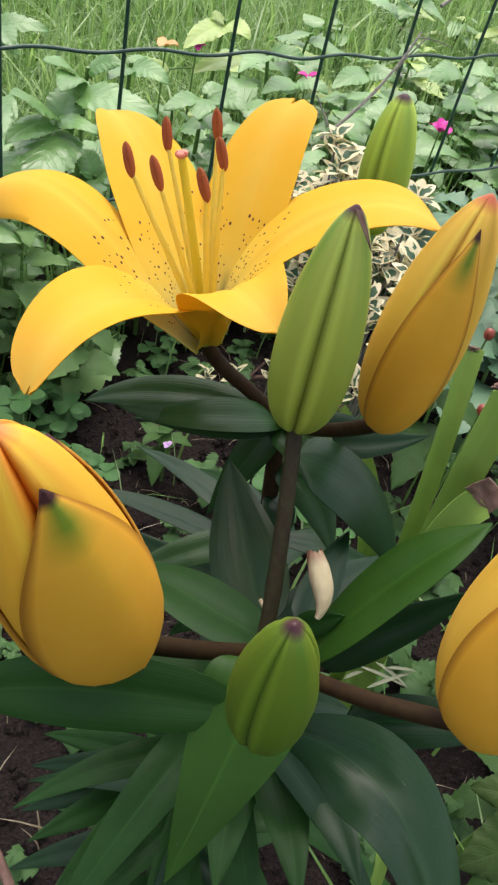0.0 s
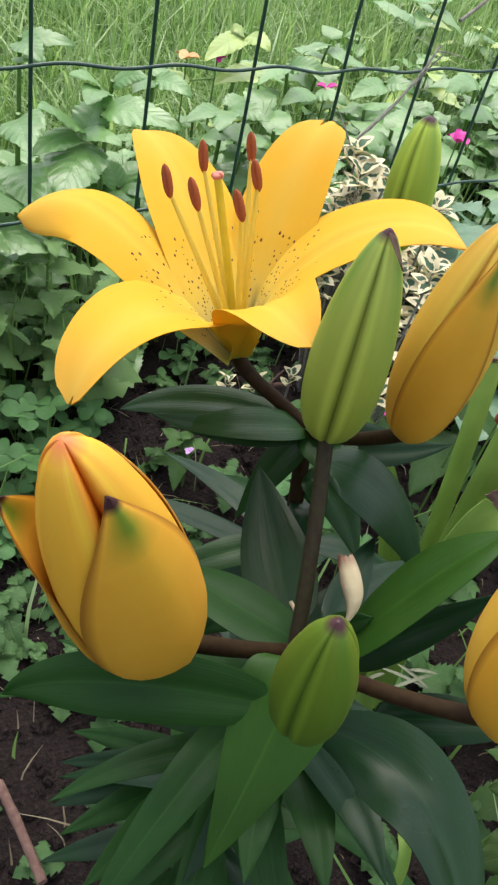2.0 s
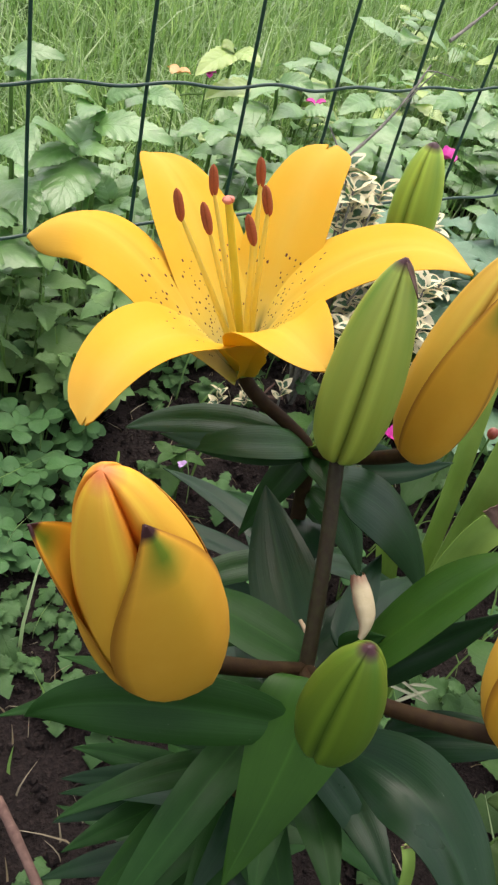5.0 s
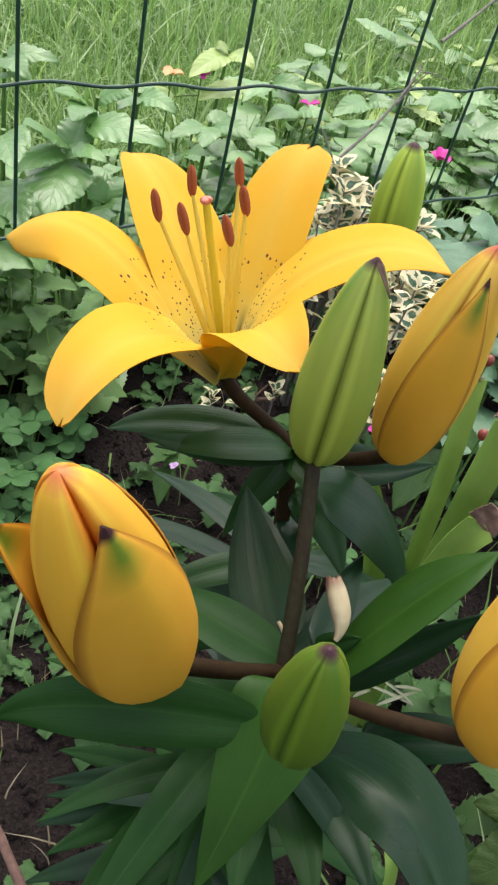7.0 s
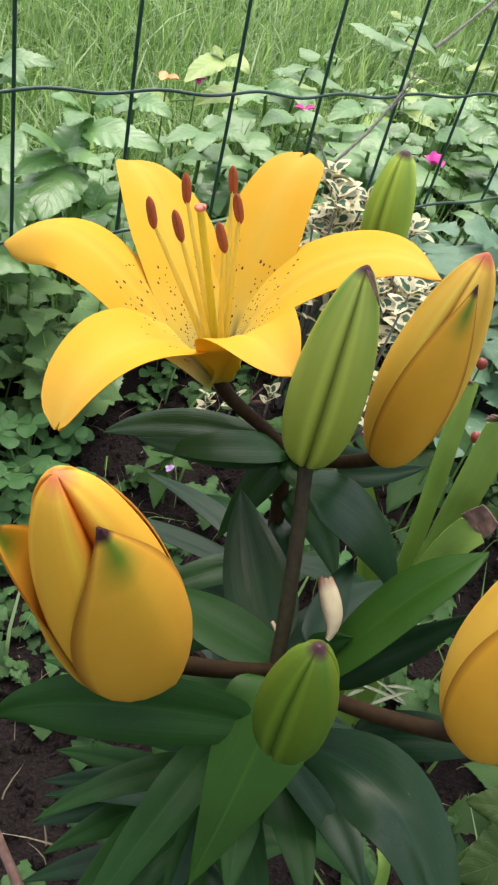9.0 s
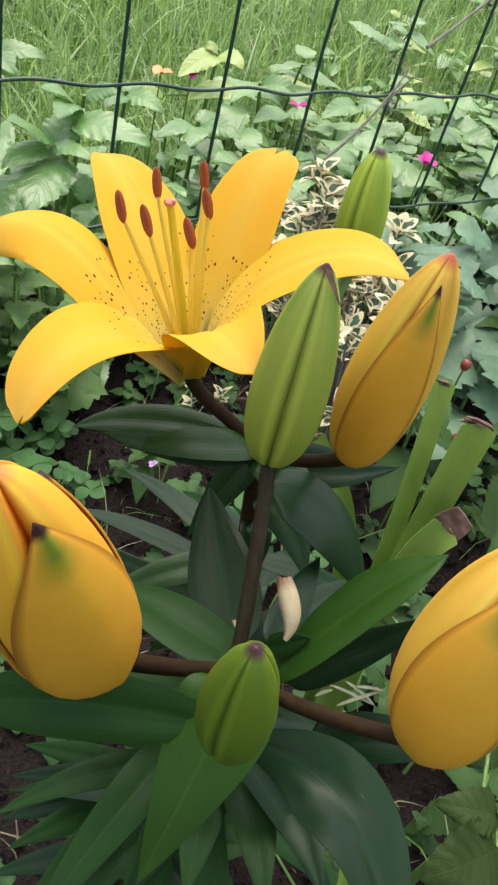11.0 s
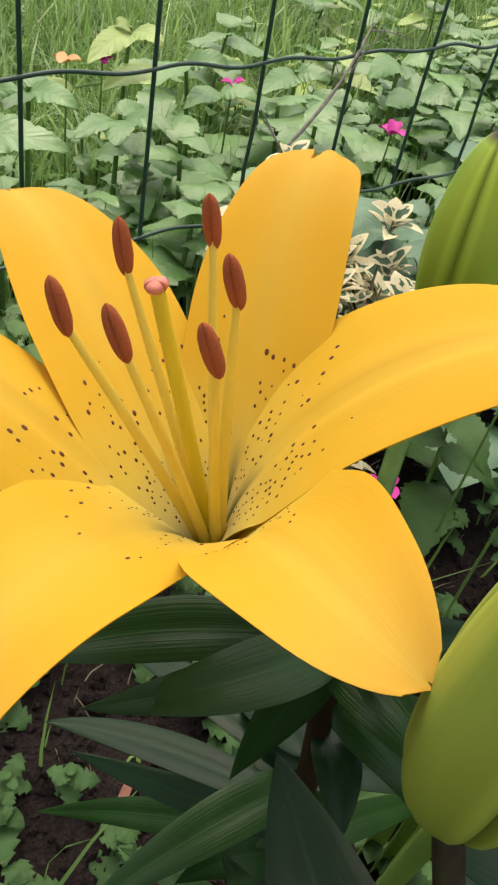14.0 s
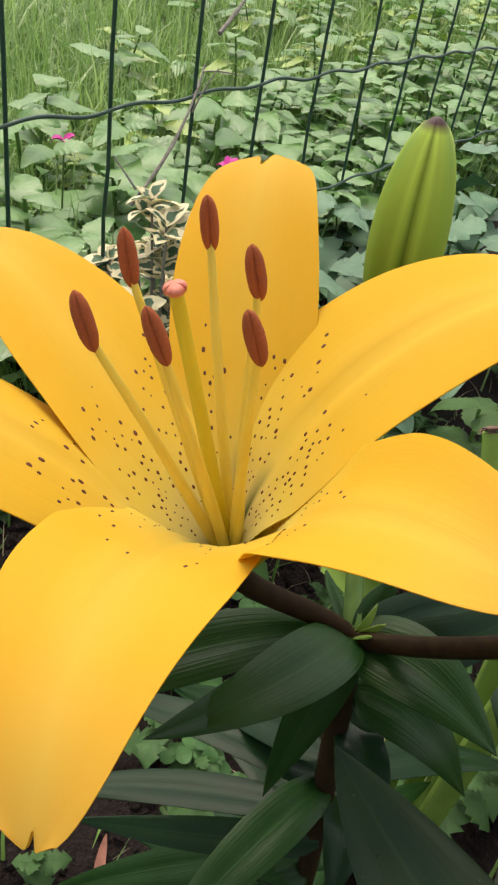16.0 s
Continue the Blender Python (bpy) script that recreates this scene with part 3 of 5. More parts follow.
def lily_leaf(plant, base, tip, width, bow=(0, 0, 0.01), facing=(-0.3, -0.5, 1), fold=0.34, material=None, shape=(0.62, 0.85), curl=-0.24, label=""):
    base, tip, bow = Vector(base), Vector(tip), Vector(bow)
    mid = base.lerp(tip, 0.5) + bow * 2
    data = blade_mesh("leaf", (base, mid, tip), width, material or (LEAF_A if plant is plant_a else LEAF), facing, fold, shape, stalk=0.22, rows=22, cols=9, wave=0.012, curl=curl, seed=len(bpy.data.objects))
    return part("leaf", data, plant, label)


# back plant: the open flower, the ripe bud beside it and a green bud behind
FLOWER = Vector((0.0330, 0.0935, 0.3060))
AXIS = Vector((-0.22, 0.18, 0.96)).normalized()
NODE_A = Vector((0.0540, 0.0705, 0.2820))
plant_a = thing("lily_plant", (0, 0, 0), "tall lily with one open yellow flower and unopened buds", "lily", "lilies in the bed")
part("stem", tube("stem", (NODE_A, (0.062, 0.064, 0.20), (0.075, 0.060, 0.10), (0.078, 0.06, -0.01)), 0.0030, 0.0042, STEM, 10, 16), plant_a)
part("pedicel", tube("pedicel", (NODE_A, (0.050, 0.080, 0.290), FLOWER - AXIS * 0.012, FLOWER), 0.0024, 0.0028, STEM, 10), plant_a)
flower = part("flower", bud_mesh("flower", FLOWER - AXIS * 0.003, FLOWER + AXIS * 0.010, 0.0030, BUD_GREEN), plant_a, "open yellow trumpet flower with maroon-spotted throat")


def open_flower():
    tepals = (
        (((0.0311, 0.0949, 0.305), (0.0098, 0.1055, 0.3243), (-0.0032, 0.1361, 0.365), (-0.0241, 0.151, 0.3324)), 0.0303, 0.200, 0.34, 0.11, 0.001, -0.097, -0.04, 0.62, 0.037, 75),
        (((0.0311, 0.0929, 0.3057), (0.0185, 0.0997, 0.3289), (-0.0205, 0.0868, 0.349), (-0.0365, 0.0748, 0.3187)), 0.0345, 0.200, 0.58, 0.36, -0.347, 0.496, 0.21, -0.40, 0.049, 46),
        (((0.0325, 0.0918, 0.3064), (0.029, 0.0773, 0.3348), (0.0038, 0.063, 0.3657), (0.0103, 0.0355, 0.3593)), 0.0293, 0.205, 0.63, 0.11, -0.108, 0.259, 0.46, -0.32, 0.071, 52),
        (((0.0343, 0.0925, 0.3066), (0.0366, 0.1001, 0.3291), (0.0586, 0.0737, 0.3833), (0.0725, 0.0504, 0.3685)), 0.0372, 0.205, 0.61, 0.14, 0.411, -0.631, 0.28, 0.14, 0.081, 95),
        (((0.035, 0.0942, 0.3062), (0.0416, 0.1012, 0.331), (0.0566, 0.1208, 0.3663), (0.0757, 0.1269, 0.3701)), 0.0294, 0.200, 0.36, 0.44, 0.238, -0.256, 0.22, 0.01, 0.010, 80),
        (((0.0333, 0.0954, 0.3057), (0.0243, 0.1061, 0.3284), (0.031, 0.1455, 0.3551), (0.0289, 0.171, 0.348)), 0.0306, 0.203, 0.60, 0.26, -0.047, 0.408, 0.31, -0.20, 0.006, 90),
    )
    for k, row in enumerate(tepals):
        blade, dots = tepal_meshes(*row, k)
        part("tepal", blade, flower)
        part("speckling", dots, flower, "raised maroon spots")
    anthers = (
        (0.0061, 0.1101, 0.3643), (0.0086, 0.0984, 0.3664), (0.0168, 0.0873, 0.3682),
        (0.0261, 0.0948, 0.3723), (0.0201, 0.1149, 0.3683), (0.0330, 0.1095, 0.3727),
    )
    for c in anthers:
        c = Vector(c)
        lean = (AXIS + (c - FLOWER).cross(AXIS).normalized() * 0.1).normalized()
        part("anther", anther_mesh(c, lean, 0.0104, 0.0031), flower, "rust-brown pollen-covered anther")
        foot = FLOWER + AXIS * 0.006 + ((c - FLOWER) - AXIS * (c - FLOWER).dot(AXIS)).normalized() * 0.0022
        end = c - lean * 0.0042
        part("filament", tube("filament", (foot, foot.lerp(end, 0.5) + AXIS * 0.006, end, c - lean * 0.002), 0.0012, 0.00055, STAMEN, 8), flower)
    stigma = Vector((0.0192, 0.1043, 0.3679))
    part("style", tube("style", (FLOWER + AXIS * 0.008, FLOWER.lerp(stigma, 0.5) + AXIS * 0.003, stigma), 0.0014, 0.0012, STYLE, 10), flower)
    part("stigma", bud_mesh("stigma", stigma - AXIS * 0.0012, stigma + AXIS * 0.0011, 0.0019, STIGMA, (0.5, 0.35), groove=0.5), flower, "pink three-lobed stigma")


open_flower()
RB0, RB1 = (0.0510, 0.0285, 0.3216), (0.0533, 0.0263, 0.3961)
rbud = part("bud", bud_mesh("bud", RB0, RB1, 0.0118, BUD_ORANGE, seam=(0.0238, 0.0156, 0.3789)), plant_a, "closed ripe orange-yellow bud with green tip")
part("outer_tepal", shell_mesh(RB0, RB1, 0.0119, (0.0335, 0.0050, 0.3898), 0.93, 0.85, 0.0, (0.42, 0.62)), rbud, "orange outer tepal with a green and red point")
part("pedicel", tube("pedicel", (NODE_A, Vector(NODE_A).lerp(Vector(RB0), 0.5) - Vector((0, 0, 0.006)), RB0), 0.0022, 0.0024, STEM, 10), plant_a)
BB0, BB1 = (0.1004, 0.1020, 0.3320), (0.0943, 0.1012, 0.3827)
part("bud", bud_mesh("bud", BB0, BB1, 0.0085, BUD_LIGHT, peak=(0.42, 0.52), seam=(0.0690, 0.0911, 0.3756)), plant_a, "closed light green bud")
part("pedicel", tube("pedicel", (NODE_A, NODE_A + Vector((0.012, 0.010, 0.010)), BB0), 0.0022, 0.0022, GREENSTEM, 10), plant_a)
lily_leaf(plant_a, (0.0535, 0.0741, 0.2828), (-0.0021, 0.1081, 0.2765), 0.0166, (-0.0023, 0.0034, 0.0048), facing=(-0.0968, -0.1440, 0.9848), fold=0.34, shape=(0.84, 0.85))
lily_leaf(plant_a, (0.0543, 0.0712, 0.2829), (0.0021, 0.0822, 0.2907), 0.0163, (-0.0011, -0.0039, 0.0054), facing=(-0.1781, -0.1262, 0.9759), fold=0.34, shape=(0.65, 0.85))
lily_leaf(plant_a, NODE_A, (-0.0050, 0.0820, 0.2990), 0.013, (0, 0, -0.003))
lily_leaf(plant_a, NODE_A, (0.0337, 0.0725, 0.2388), 0.014, (0, 0, 0.004))
lily_leaf(plant_a, NODE_A, (0.0552, 0.0325, 0.2746), 0.020, (0, 0, 0.006))
lily_leaf(plant_a, NODE_A, (0.0723, 0.0882, 0.2768), 0.010, (0, 0, 0.0), facing=(-0.6, -0.7, 0.3))
lily_leaf(plant_a, NODE_A, (0.0774, 0.0710, 0.2843), 0.013, (0, 0, 0.0), facing=(-0.6, -0.7, 0.3))
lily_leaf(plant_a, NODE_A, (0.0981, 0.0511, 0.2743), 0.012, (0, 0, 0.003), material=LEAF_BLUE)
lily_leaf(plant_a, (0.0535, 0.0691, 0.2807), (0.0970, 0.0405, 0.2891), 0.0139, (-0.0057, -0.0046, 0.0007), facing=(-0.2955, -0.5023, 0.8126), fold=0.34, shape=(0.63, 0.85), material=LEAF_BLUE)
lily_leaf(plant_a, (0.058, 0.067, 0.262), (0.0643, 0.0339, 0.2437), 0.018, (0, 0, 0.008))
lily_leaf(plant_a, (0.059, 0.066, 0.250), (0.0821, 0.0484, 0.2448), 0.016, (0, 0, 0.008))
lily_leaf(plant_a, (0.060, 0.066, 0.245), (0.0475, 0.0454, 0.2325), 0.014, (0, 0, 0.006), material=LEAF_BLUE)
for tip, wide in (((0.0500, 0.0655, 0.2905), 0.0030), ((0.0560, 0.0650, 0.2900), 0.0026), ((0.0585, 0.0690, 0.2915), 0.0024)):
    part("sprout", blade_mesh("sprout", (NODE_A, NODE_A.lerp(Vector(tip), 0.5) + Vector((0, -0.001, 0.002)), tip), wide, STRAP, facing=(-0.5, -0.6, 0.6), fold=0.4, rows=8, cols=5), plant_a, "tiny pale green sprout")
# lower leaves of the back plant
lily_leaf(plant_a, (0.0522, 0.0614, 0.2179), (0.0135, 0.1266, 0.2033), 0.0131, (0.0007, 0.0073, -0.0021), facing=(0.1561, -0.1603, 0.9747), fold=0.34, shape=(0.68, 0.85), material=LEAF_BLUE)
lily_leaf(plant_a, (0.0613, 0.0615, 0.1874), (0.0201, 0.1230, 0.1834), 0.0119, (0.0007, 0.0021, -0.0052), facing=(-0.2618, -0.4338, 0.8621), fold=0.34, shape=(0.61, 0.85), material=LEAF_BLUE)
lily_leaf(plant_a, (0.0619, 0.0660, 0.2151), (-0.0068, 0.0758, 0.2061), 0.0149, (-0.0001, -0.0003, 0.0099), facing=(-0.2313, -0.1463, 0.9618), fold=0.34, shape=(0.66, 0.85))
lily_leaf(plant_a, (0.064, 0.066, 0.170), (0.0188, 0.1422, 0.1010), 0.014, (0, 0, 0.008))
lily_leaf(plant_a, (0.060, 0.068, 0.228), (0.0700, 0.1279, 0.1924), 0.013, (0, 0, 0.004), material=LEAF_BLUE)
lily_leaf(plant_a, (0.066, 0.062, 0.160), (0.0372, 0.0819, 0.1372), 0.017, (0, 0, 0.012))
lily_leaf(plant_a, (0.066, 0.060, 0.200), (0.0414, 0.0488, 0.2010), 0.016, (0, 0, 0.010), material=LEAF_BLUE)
for k in range(26):
    z = 0.235 - 0.0078 * k
    az = 2.4 * k + 0.9
    reach = rng.uniform(0.055, 0.085)
    foot = Vector((0.062 + 0.016 * (1 - z / 0.25), 0.064, z))
    end = foot + Vector((math.cos(az) * reach, math.sin(az) * reach, rng.uniform(-0.035, 0.005)))
    if end.y > -0.0 and end.x > 0.035:
        lily_leaf(plant_a, foot, end, rng.uniform(0.012, 0.017), (0, 0, rng.uniform(0.006, 0.014)), facing=(0, 0, 1), material=rng.choice((LEAF, LEAF_BLUE)))

# front plant: buds at several stages over a whorl of leaves
TOP_B = Vector((-0.0048, -0.0077, 0.2915))
plant_b = thing("lily_plant", (0, 0, 0), "leafy lily with orange and green buds, none open yet", "lily", "lilies in the bed")
part("stem", tube("stem", (TOP_B, TOP_B + Vector((0.004, 0.006, -0.09)), (0.012, 0.01, 0.10), (0.016, 0.012, -0.01)), 0.0030, 0.0042, STEM, 10, 16), plant_b)
GB0, GB1 = (0.0172, 0.0277, 0.3335), (0.0157, 0.0291, 0.3965)
part("pedicel", tube("pedicel", (TOP_B, TOP_B.lerp(Vector(GB0), 0.5) + Vector((0, -0.002, 0)), GB0), 0.0023, 0.0021, STEM_OLIVE, 10, swell=0.1), plant_b)
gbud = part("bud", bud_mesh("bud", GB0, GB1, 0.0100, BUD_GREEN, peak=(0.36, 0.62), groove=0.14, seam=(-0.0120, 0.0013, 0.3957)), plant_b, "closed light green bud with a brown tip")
part("dry_scale", blade_mesh("dry_scale", ((0.0123, 0.0258, 0.3981), (0.0143, 0.0242, 0.3949), (0.0180, 0.0235, 0.3889)), 0.0017, BROWN, facing=(0.2, -0.8, 0.4), fold=0.4, rows=8, cols=5, thick=0.0004), gbud, "small dry brown scale at the tip")
OB0, OB1 = Vector((-0.0491, -0.0027, 0.3218)), Vector((-0.0720, -0.0022, 0.3909))
OB_FRONT, OB_FORM = (-0.0790, -0.0240, 0.3900), (0.25, 0.55)
obud = part("bud", bud_mesh("bud", OB0, OB1, 0.0136, BUD_MOUTH, peak=OB_FORM, groove=0.34, seam=(-0.0483, -0.0227, 0.3222)), plant_b, "ripe orange bud just parting at its tip, deep orange in the slit")
for turn, reach, spread, loose, form, blunt, label in (
    (2.70, 0.800, (1.05, 1.05), 0.0, 0.0139, 4.0, "orange outer tepal"),
    (-1.90, 0.764, (1.10, 1.22), 0.0060, 0.0141, 3.0, "orange outer tepal bent away at its dark tip"),
    (0.60, 0.900, (1.34, 1.10), 0.0, 0.0144, 3.4, "orange outer tepal with a green and purple point"),
):
    part("outer_tepal", shell_mesh(OB0, OB1, form, OB_FRONT, reach, spread, loose, OB_FORM, 0.62, blunt, turn), obud, label)
part("pedicel", tube("pedicel", (TOP_B, TOP_B.lerp(Vector(OB0), 0.5) - Vector((0, 0, 0.004)), OB0), 0.0022, 0.0024, STEM, 10), plant_b)
FB0, FB1 = (-0.0364, -0.0397, 0.3348), (-0.0414, -0.0409, 0.3769)
part("bud", bud_mesh("bud", FB0, FB1, 0.0074, BUD_SMALL, seam=(-0.0577, -0.0479, 0.3867)), plant_b, "small dark green bud with a purple tip")
part("pedicel", tube("pedicel", (TOP_B, TOP_B.lerp(Vector(FB0), 0.5) - Vector((0, 0, 0.006)), FB0), 0.0020, 0.0022, STEM, 10), plant_b)
LB0, LB1 = (0.0045, -0.0567, 0.3330), (0.0114, -0.0501, 0.3895)
lbud = part("bud", bud_mesh("bud", LB0, LB1, 0.0132, BUD_ORANGE, peak=(0.40, 0.55), seam=(-0.0268, -0.0598, 0.3920)), plant_b, "closed ripe orange-yellow bud")
part("outer_tepal", shell_mesh(LB0, LB1, 0.0133, (-0.0175, -0.0670, 0.3843), 0.93, 0.95, 0.0, (0.40, 0.55)), lbud, "orange outer tepal")
part("pedicel", tube("pedicel", (TOP_B, (-0.0114, -0.0294, 0.3162), (-0.0073, -0.0418, 0.3246), LB0), 0.0019, 0.0020, STEM, 10), plant_b)
lily_leaf(plant_b, (0.0042, -0.0147, 0.2953), (0.0403, -0.0215, 0.3388), 0.0245, (-0.0019, -0.0009, 0.0080), facing=(-0.1563, 0.3906, 0.9072), fold=0.34, shape=(0.63, 0.85), material=LEAF_FRESH)
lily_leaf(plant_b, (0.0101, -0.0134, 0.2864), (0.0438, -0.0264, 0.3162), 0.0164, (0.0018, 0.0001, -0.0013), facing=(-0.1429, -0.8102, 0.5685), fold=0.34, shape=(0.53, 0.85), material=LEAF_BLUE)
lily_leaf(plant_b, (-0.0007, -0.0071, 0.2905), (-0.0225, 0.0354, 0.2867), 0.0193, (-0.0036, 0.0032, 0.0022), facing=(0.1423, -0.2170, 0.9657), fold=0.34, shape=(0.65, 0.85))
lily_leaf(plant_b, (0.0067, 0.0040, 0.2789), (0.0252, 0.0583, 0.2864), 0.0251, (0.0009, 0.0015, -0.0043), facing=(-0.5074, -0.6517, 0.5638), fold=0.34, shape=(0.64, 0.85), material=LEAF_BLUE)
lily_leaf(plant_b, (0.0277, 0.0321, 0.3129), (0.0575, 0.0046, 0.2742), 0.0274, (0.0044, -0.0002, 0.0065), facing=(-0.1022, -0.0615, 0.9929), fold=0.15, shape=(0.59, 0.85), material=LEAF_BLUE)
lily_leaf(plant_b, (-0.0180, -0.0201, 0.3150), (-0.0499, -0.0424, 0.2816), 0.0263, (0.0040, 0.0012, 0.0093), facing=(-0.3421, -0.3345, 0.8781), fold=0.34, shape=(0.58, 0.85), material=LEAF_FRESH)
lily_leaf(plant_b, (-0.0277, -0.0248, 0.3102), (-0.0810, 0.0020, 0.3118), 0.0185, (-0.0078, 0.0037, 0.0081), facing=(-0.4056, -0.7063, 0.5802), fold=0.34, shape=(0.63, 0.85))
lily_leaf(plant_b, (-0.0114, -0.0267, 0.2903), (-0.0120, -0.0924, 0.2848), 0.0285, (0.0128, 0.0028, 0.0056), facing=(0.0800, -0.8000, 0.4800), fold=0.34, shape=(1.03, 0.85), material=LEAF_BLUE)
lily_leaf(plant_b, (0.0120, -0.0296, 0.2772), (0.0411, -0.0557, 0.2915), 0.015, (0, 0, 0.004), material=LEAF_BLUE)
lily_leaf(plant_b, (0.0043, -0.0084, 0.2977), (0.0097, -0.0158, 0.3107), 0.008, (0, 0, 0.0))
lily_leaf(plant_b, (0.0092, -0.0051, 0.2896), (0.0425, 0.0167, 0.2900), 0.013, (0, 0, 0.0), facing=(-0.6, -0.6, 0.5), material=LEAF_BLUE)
# the fan of lower leaves
FAN = Vector((0.0175, 0.0244, 0.1251))
lily_leaf(plant_b, FAN, (-0.0266, 0.0724, 0.1131), 0.016, (0, 0, 0.006))
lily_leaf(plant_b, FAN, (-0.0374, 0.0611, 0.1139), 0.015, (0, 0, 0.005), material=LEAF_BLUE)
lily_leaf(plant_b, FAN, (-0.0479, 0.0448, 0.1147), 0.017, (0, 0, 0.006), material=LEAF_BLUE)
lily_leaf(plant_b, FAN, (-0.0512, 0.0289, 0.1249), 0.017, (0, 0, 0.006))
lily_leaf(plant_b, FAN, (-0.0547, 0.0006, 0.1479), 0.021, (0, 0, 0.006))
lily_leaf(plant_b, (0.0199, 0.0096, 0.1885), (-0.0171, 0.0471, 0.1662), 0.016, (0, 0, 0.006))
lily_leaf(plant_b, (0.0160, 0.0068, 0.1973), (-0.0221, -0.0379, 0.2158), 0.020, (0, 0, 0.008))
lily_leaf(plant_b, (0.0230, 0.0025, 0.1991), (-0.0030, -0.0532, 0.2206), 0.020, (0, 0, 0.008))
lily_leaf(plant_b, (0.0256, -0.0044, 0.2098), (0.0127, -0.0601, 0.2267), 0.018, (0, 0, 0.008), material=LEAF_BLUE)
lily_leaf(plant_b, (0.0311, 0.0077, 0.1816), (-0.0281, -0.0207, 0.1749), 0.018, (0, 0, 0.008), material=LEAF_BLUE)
for k in range(34):
    z = 0.255 - 0.0068 * k
    az = 2.4 * k + 0.2
    reach = rng.uniform(0.06, 0.09)
    foot = Vector((0.004 + 0.010 * (1 - z / 0.25), 0.006, z))
    end = foot + Vector((math.cos(az) * reach, math.sin(az) * reach, rng.uniform(-0.04, 0.0)))
    lily_leaf(plant_b, foot, end, rng.uniform(0.013, 0.018), (0, 0, rng.uniform(0.006, 0.014)), facing=(0, 0, 1), material=rng.choice((LEAF, LEAF, LEAF_BLUE)))
def rolled(name, points, radius, facing, material):
    """A dried bract rolled into an open tube, wider above, torn along its rim."""
    grid, normals = [], []
    for i in range(19):
        s = i / 18
        p = bezier(points, s)
        t = (bezier(points, min(1, s + 0.03)) - bezier(points, max(0, s - 0.03))).normalized()
        side = t.cross(Vector(facing)).normalized()
        up = side.cross(t).normalized()
        r = radius * (0.22 + 0.85 * math.sin(math.pi * min(1, 0.02 + 0.76 * s)) ** 1.2)
        row = []
        for j in range(13):
            th = (j / 12 - 0.5) * (4.6 - 0.8 * s) + 0.5
            rag = 0.0016 * noise.noise((j * 0.7, 3.1, 0.4)) * max(0.0, s - 0.85) / 0.15
            row.append(p + (side * math.sin(th) + up * math.cos(th)) * r * (1 + 0.12 * noise.noise((j * 0.9, s * 4, 1.7))) + t * rag)
        grid.append(row)
        normals.append(up)
    v, f, uv = sheet(grid, 0.0004, normals)
    return mesh(name, v, f, material, uv)


wither = rolled("withered_bract", ((0.0027, -0.0135, 0.3108), (0.0062, -0.0124, 0.3149), (0.0063, -0.0064, 0.3175), (0.0067, -0.0019, 0.3213)), 0.0026, (-0.6, -0.6, 0.5), WITHERED)
part("withered_bract", wither, plant_b, "shrivelled cream and brown bract")
part("tendril", tube("tendril", ((0.0056, 0.0083, 0.2871), (0.0051, -0.0005, 0.2868), (0.0015, -0.0086, 0.2812), (-0.0052, -0.0158, 0.2749)), 0.0006, 0.0010, WITHER, 7, 14), plant_b, "thin dry curled thread")

# ---- strap leaves cut short, beside the lilies ----
def strap(base, tip, width, bow, end, label):
    ob = thing("strap_leaf", (0, 0, 0), label, "leaf", "cut strap leaves")
    base, tip, bow = Vector(base), Vector(tip), Vector(bow)
    low = Vector((base.x + 0.030, base.y + 0.006, -0.01))
    rows = 20
    grid, normals = [], []
    pts = (low, base, base.lerp(tip, 0.5) + bow, tip)
    for i in range(rows + 1):
        s = i / rows
        p = bezier(pts, s)
        t = (bezier(pts, min(1, s + 0.02)) - bezier(pts, max(0, s - 0.02))).normalized()
        side = t.cross(Vector((-0.55, -0.65, 0.5))).normalized()
        up = side.cross(t).normalized()
        w = 0.5 * width * (0.85 + 0.15 * s)
        grid.append([p + side * (u * w) + up * (w * 0.75 * u * u) + (t * 0.002 * noise.noise((u * 3, width * 900, 0)) if i == rows else Vector()) for u in (-1, -0.6, -0.2, 0.2, 0.6, 1)])
        normals.append(up)
    v, f, uv = sheet(grid, 0.0018, normals)
    part("blade", mesh("blade", v, f, STRAP, uv), ob)
    if end:
        t = (tip - pts[2]).normalized()
        side = t.cross(Vector((-0.55, -0.65, 0.5))).normalized()
        up = side.cross(t).normalized()
        grid, normals = [], []
        for i in range(7):
            s = i / 6
            w = 0.5 * width * (1.04 - 0.25 * s)
            grid.append([tip + t * (end * s - 0.001) + side * (u * w) + up * (w * 0.35 * u * u + 0.0025 * noise.noise((u * 4, s * 5, end * 1000))) for u in (-1, -0.6, -0.2, 0.2, 0.6, 1)])
            normals.append(up)
        v, f, uv = sheet(grid, 0.0024, normals)
        part("dried_end", mesh("dried_end", v, f, BROWN, uv), ob, "brown shrivelled cut end")


strap((0.1361, 0.0499, 0.2033), (0.1605, 0.0816, 0.2799), 0.0095, (0, 0, 0), 0.002, "smooth pale green strap leaf growing upright in the bed")
strap((0.1354, 0.0437, 0.2111), (0.1560, 0.0544, 0.2812), 0.0150, (0, 0, 0), 0.003, "thick pale green strap leaf with a brown cut end")
strap((0.1239, 0.0418, 0.2171), (0.1416, 0.0350, 0.2422), 0.0150, (0, 0, 0), 0.010, "short chewed strap leaf with a dried purple-brown end")
strap((0.1371, 0.0597, 0.2019), (0.1216, 0.1071, 0.2323), 0.0125, (0, 0, 0), 0.002, "smooth pale green strap leaf leaning over in the bed")


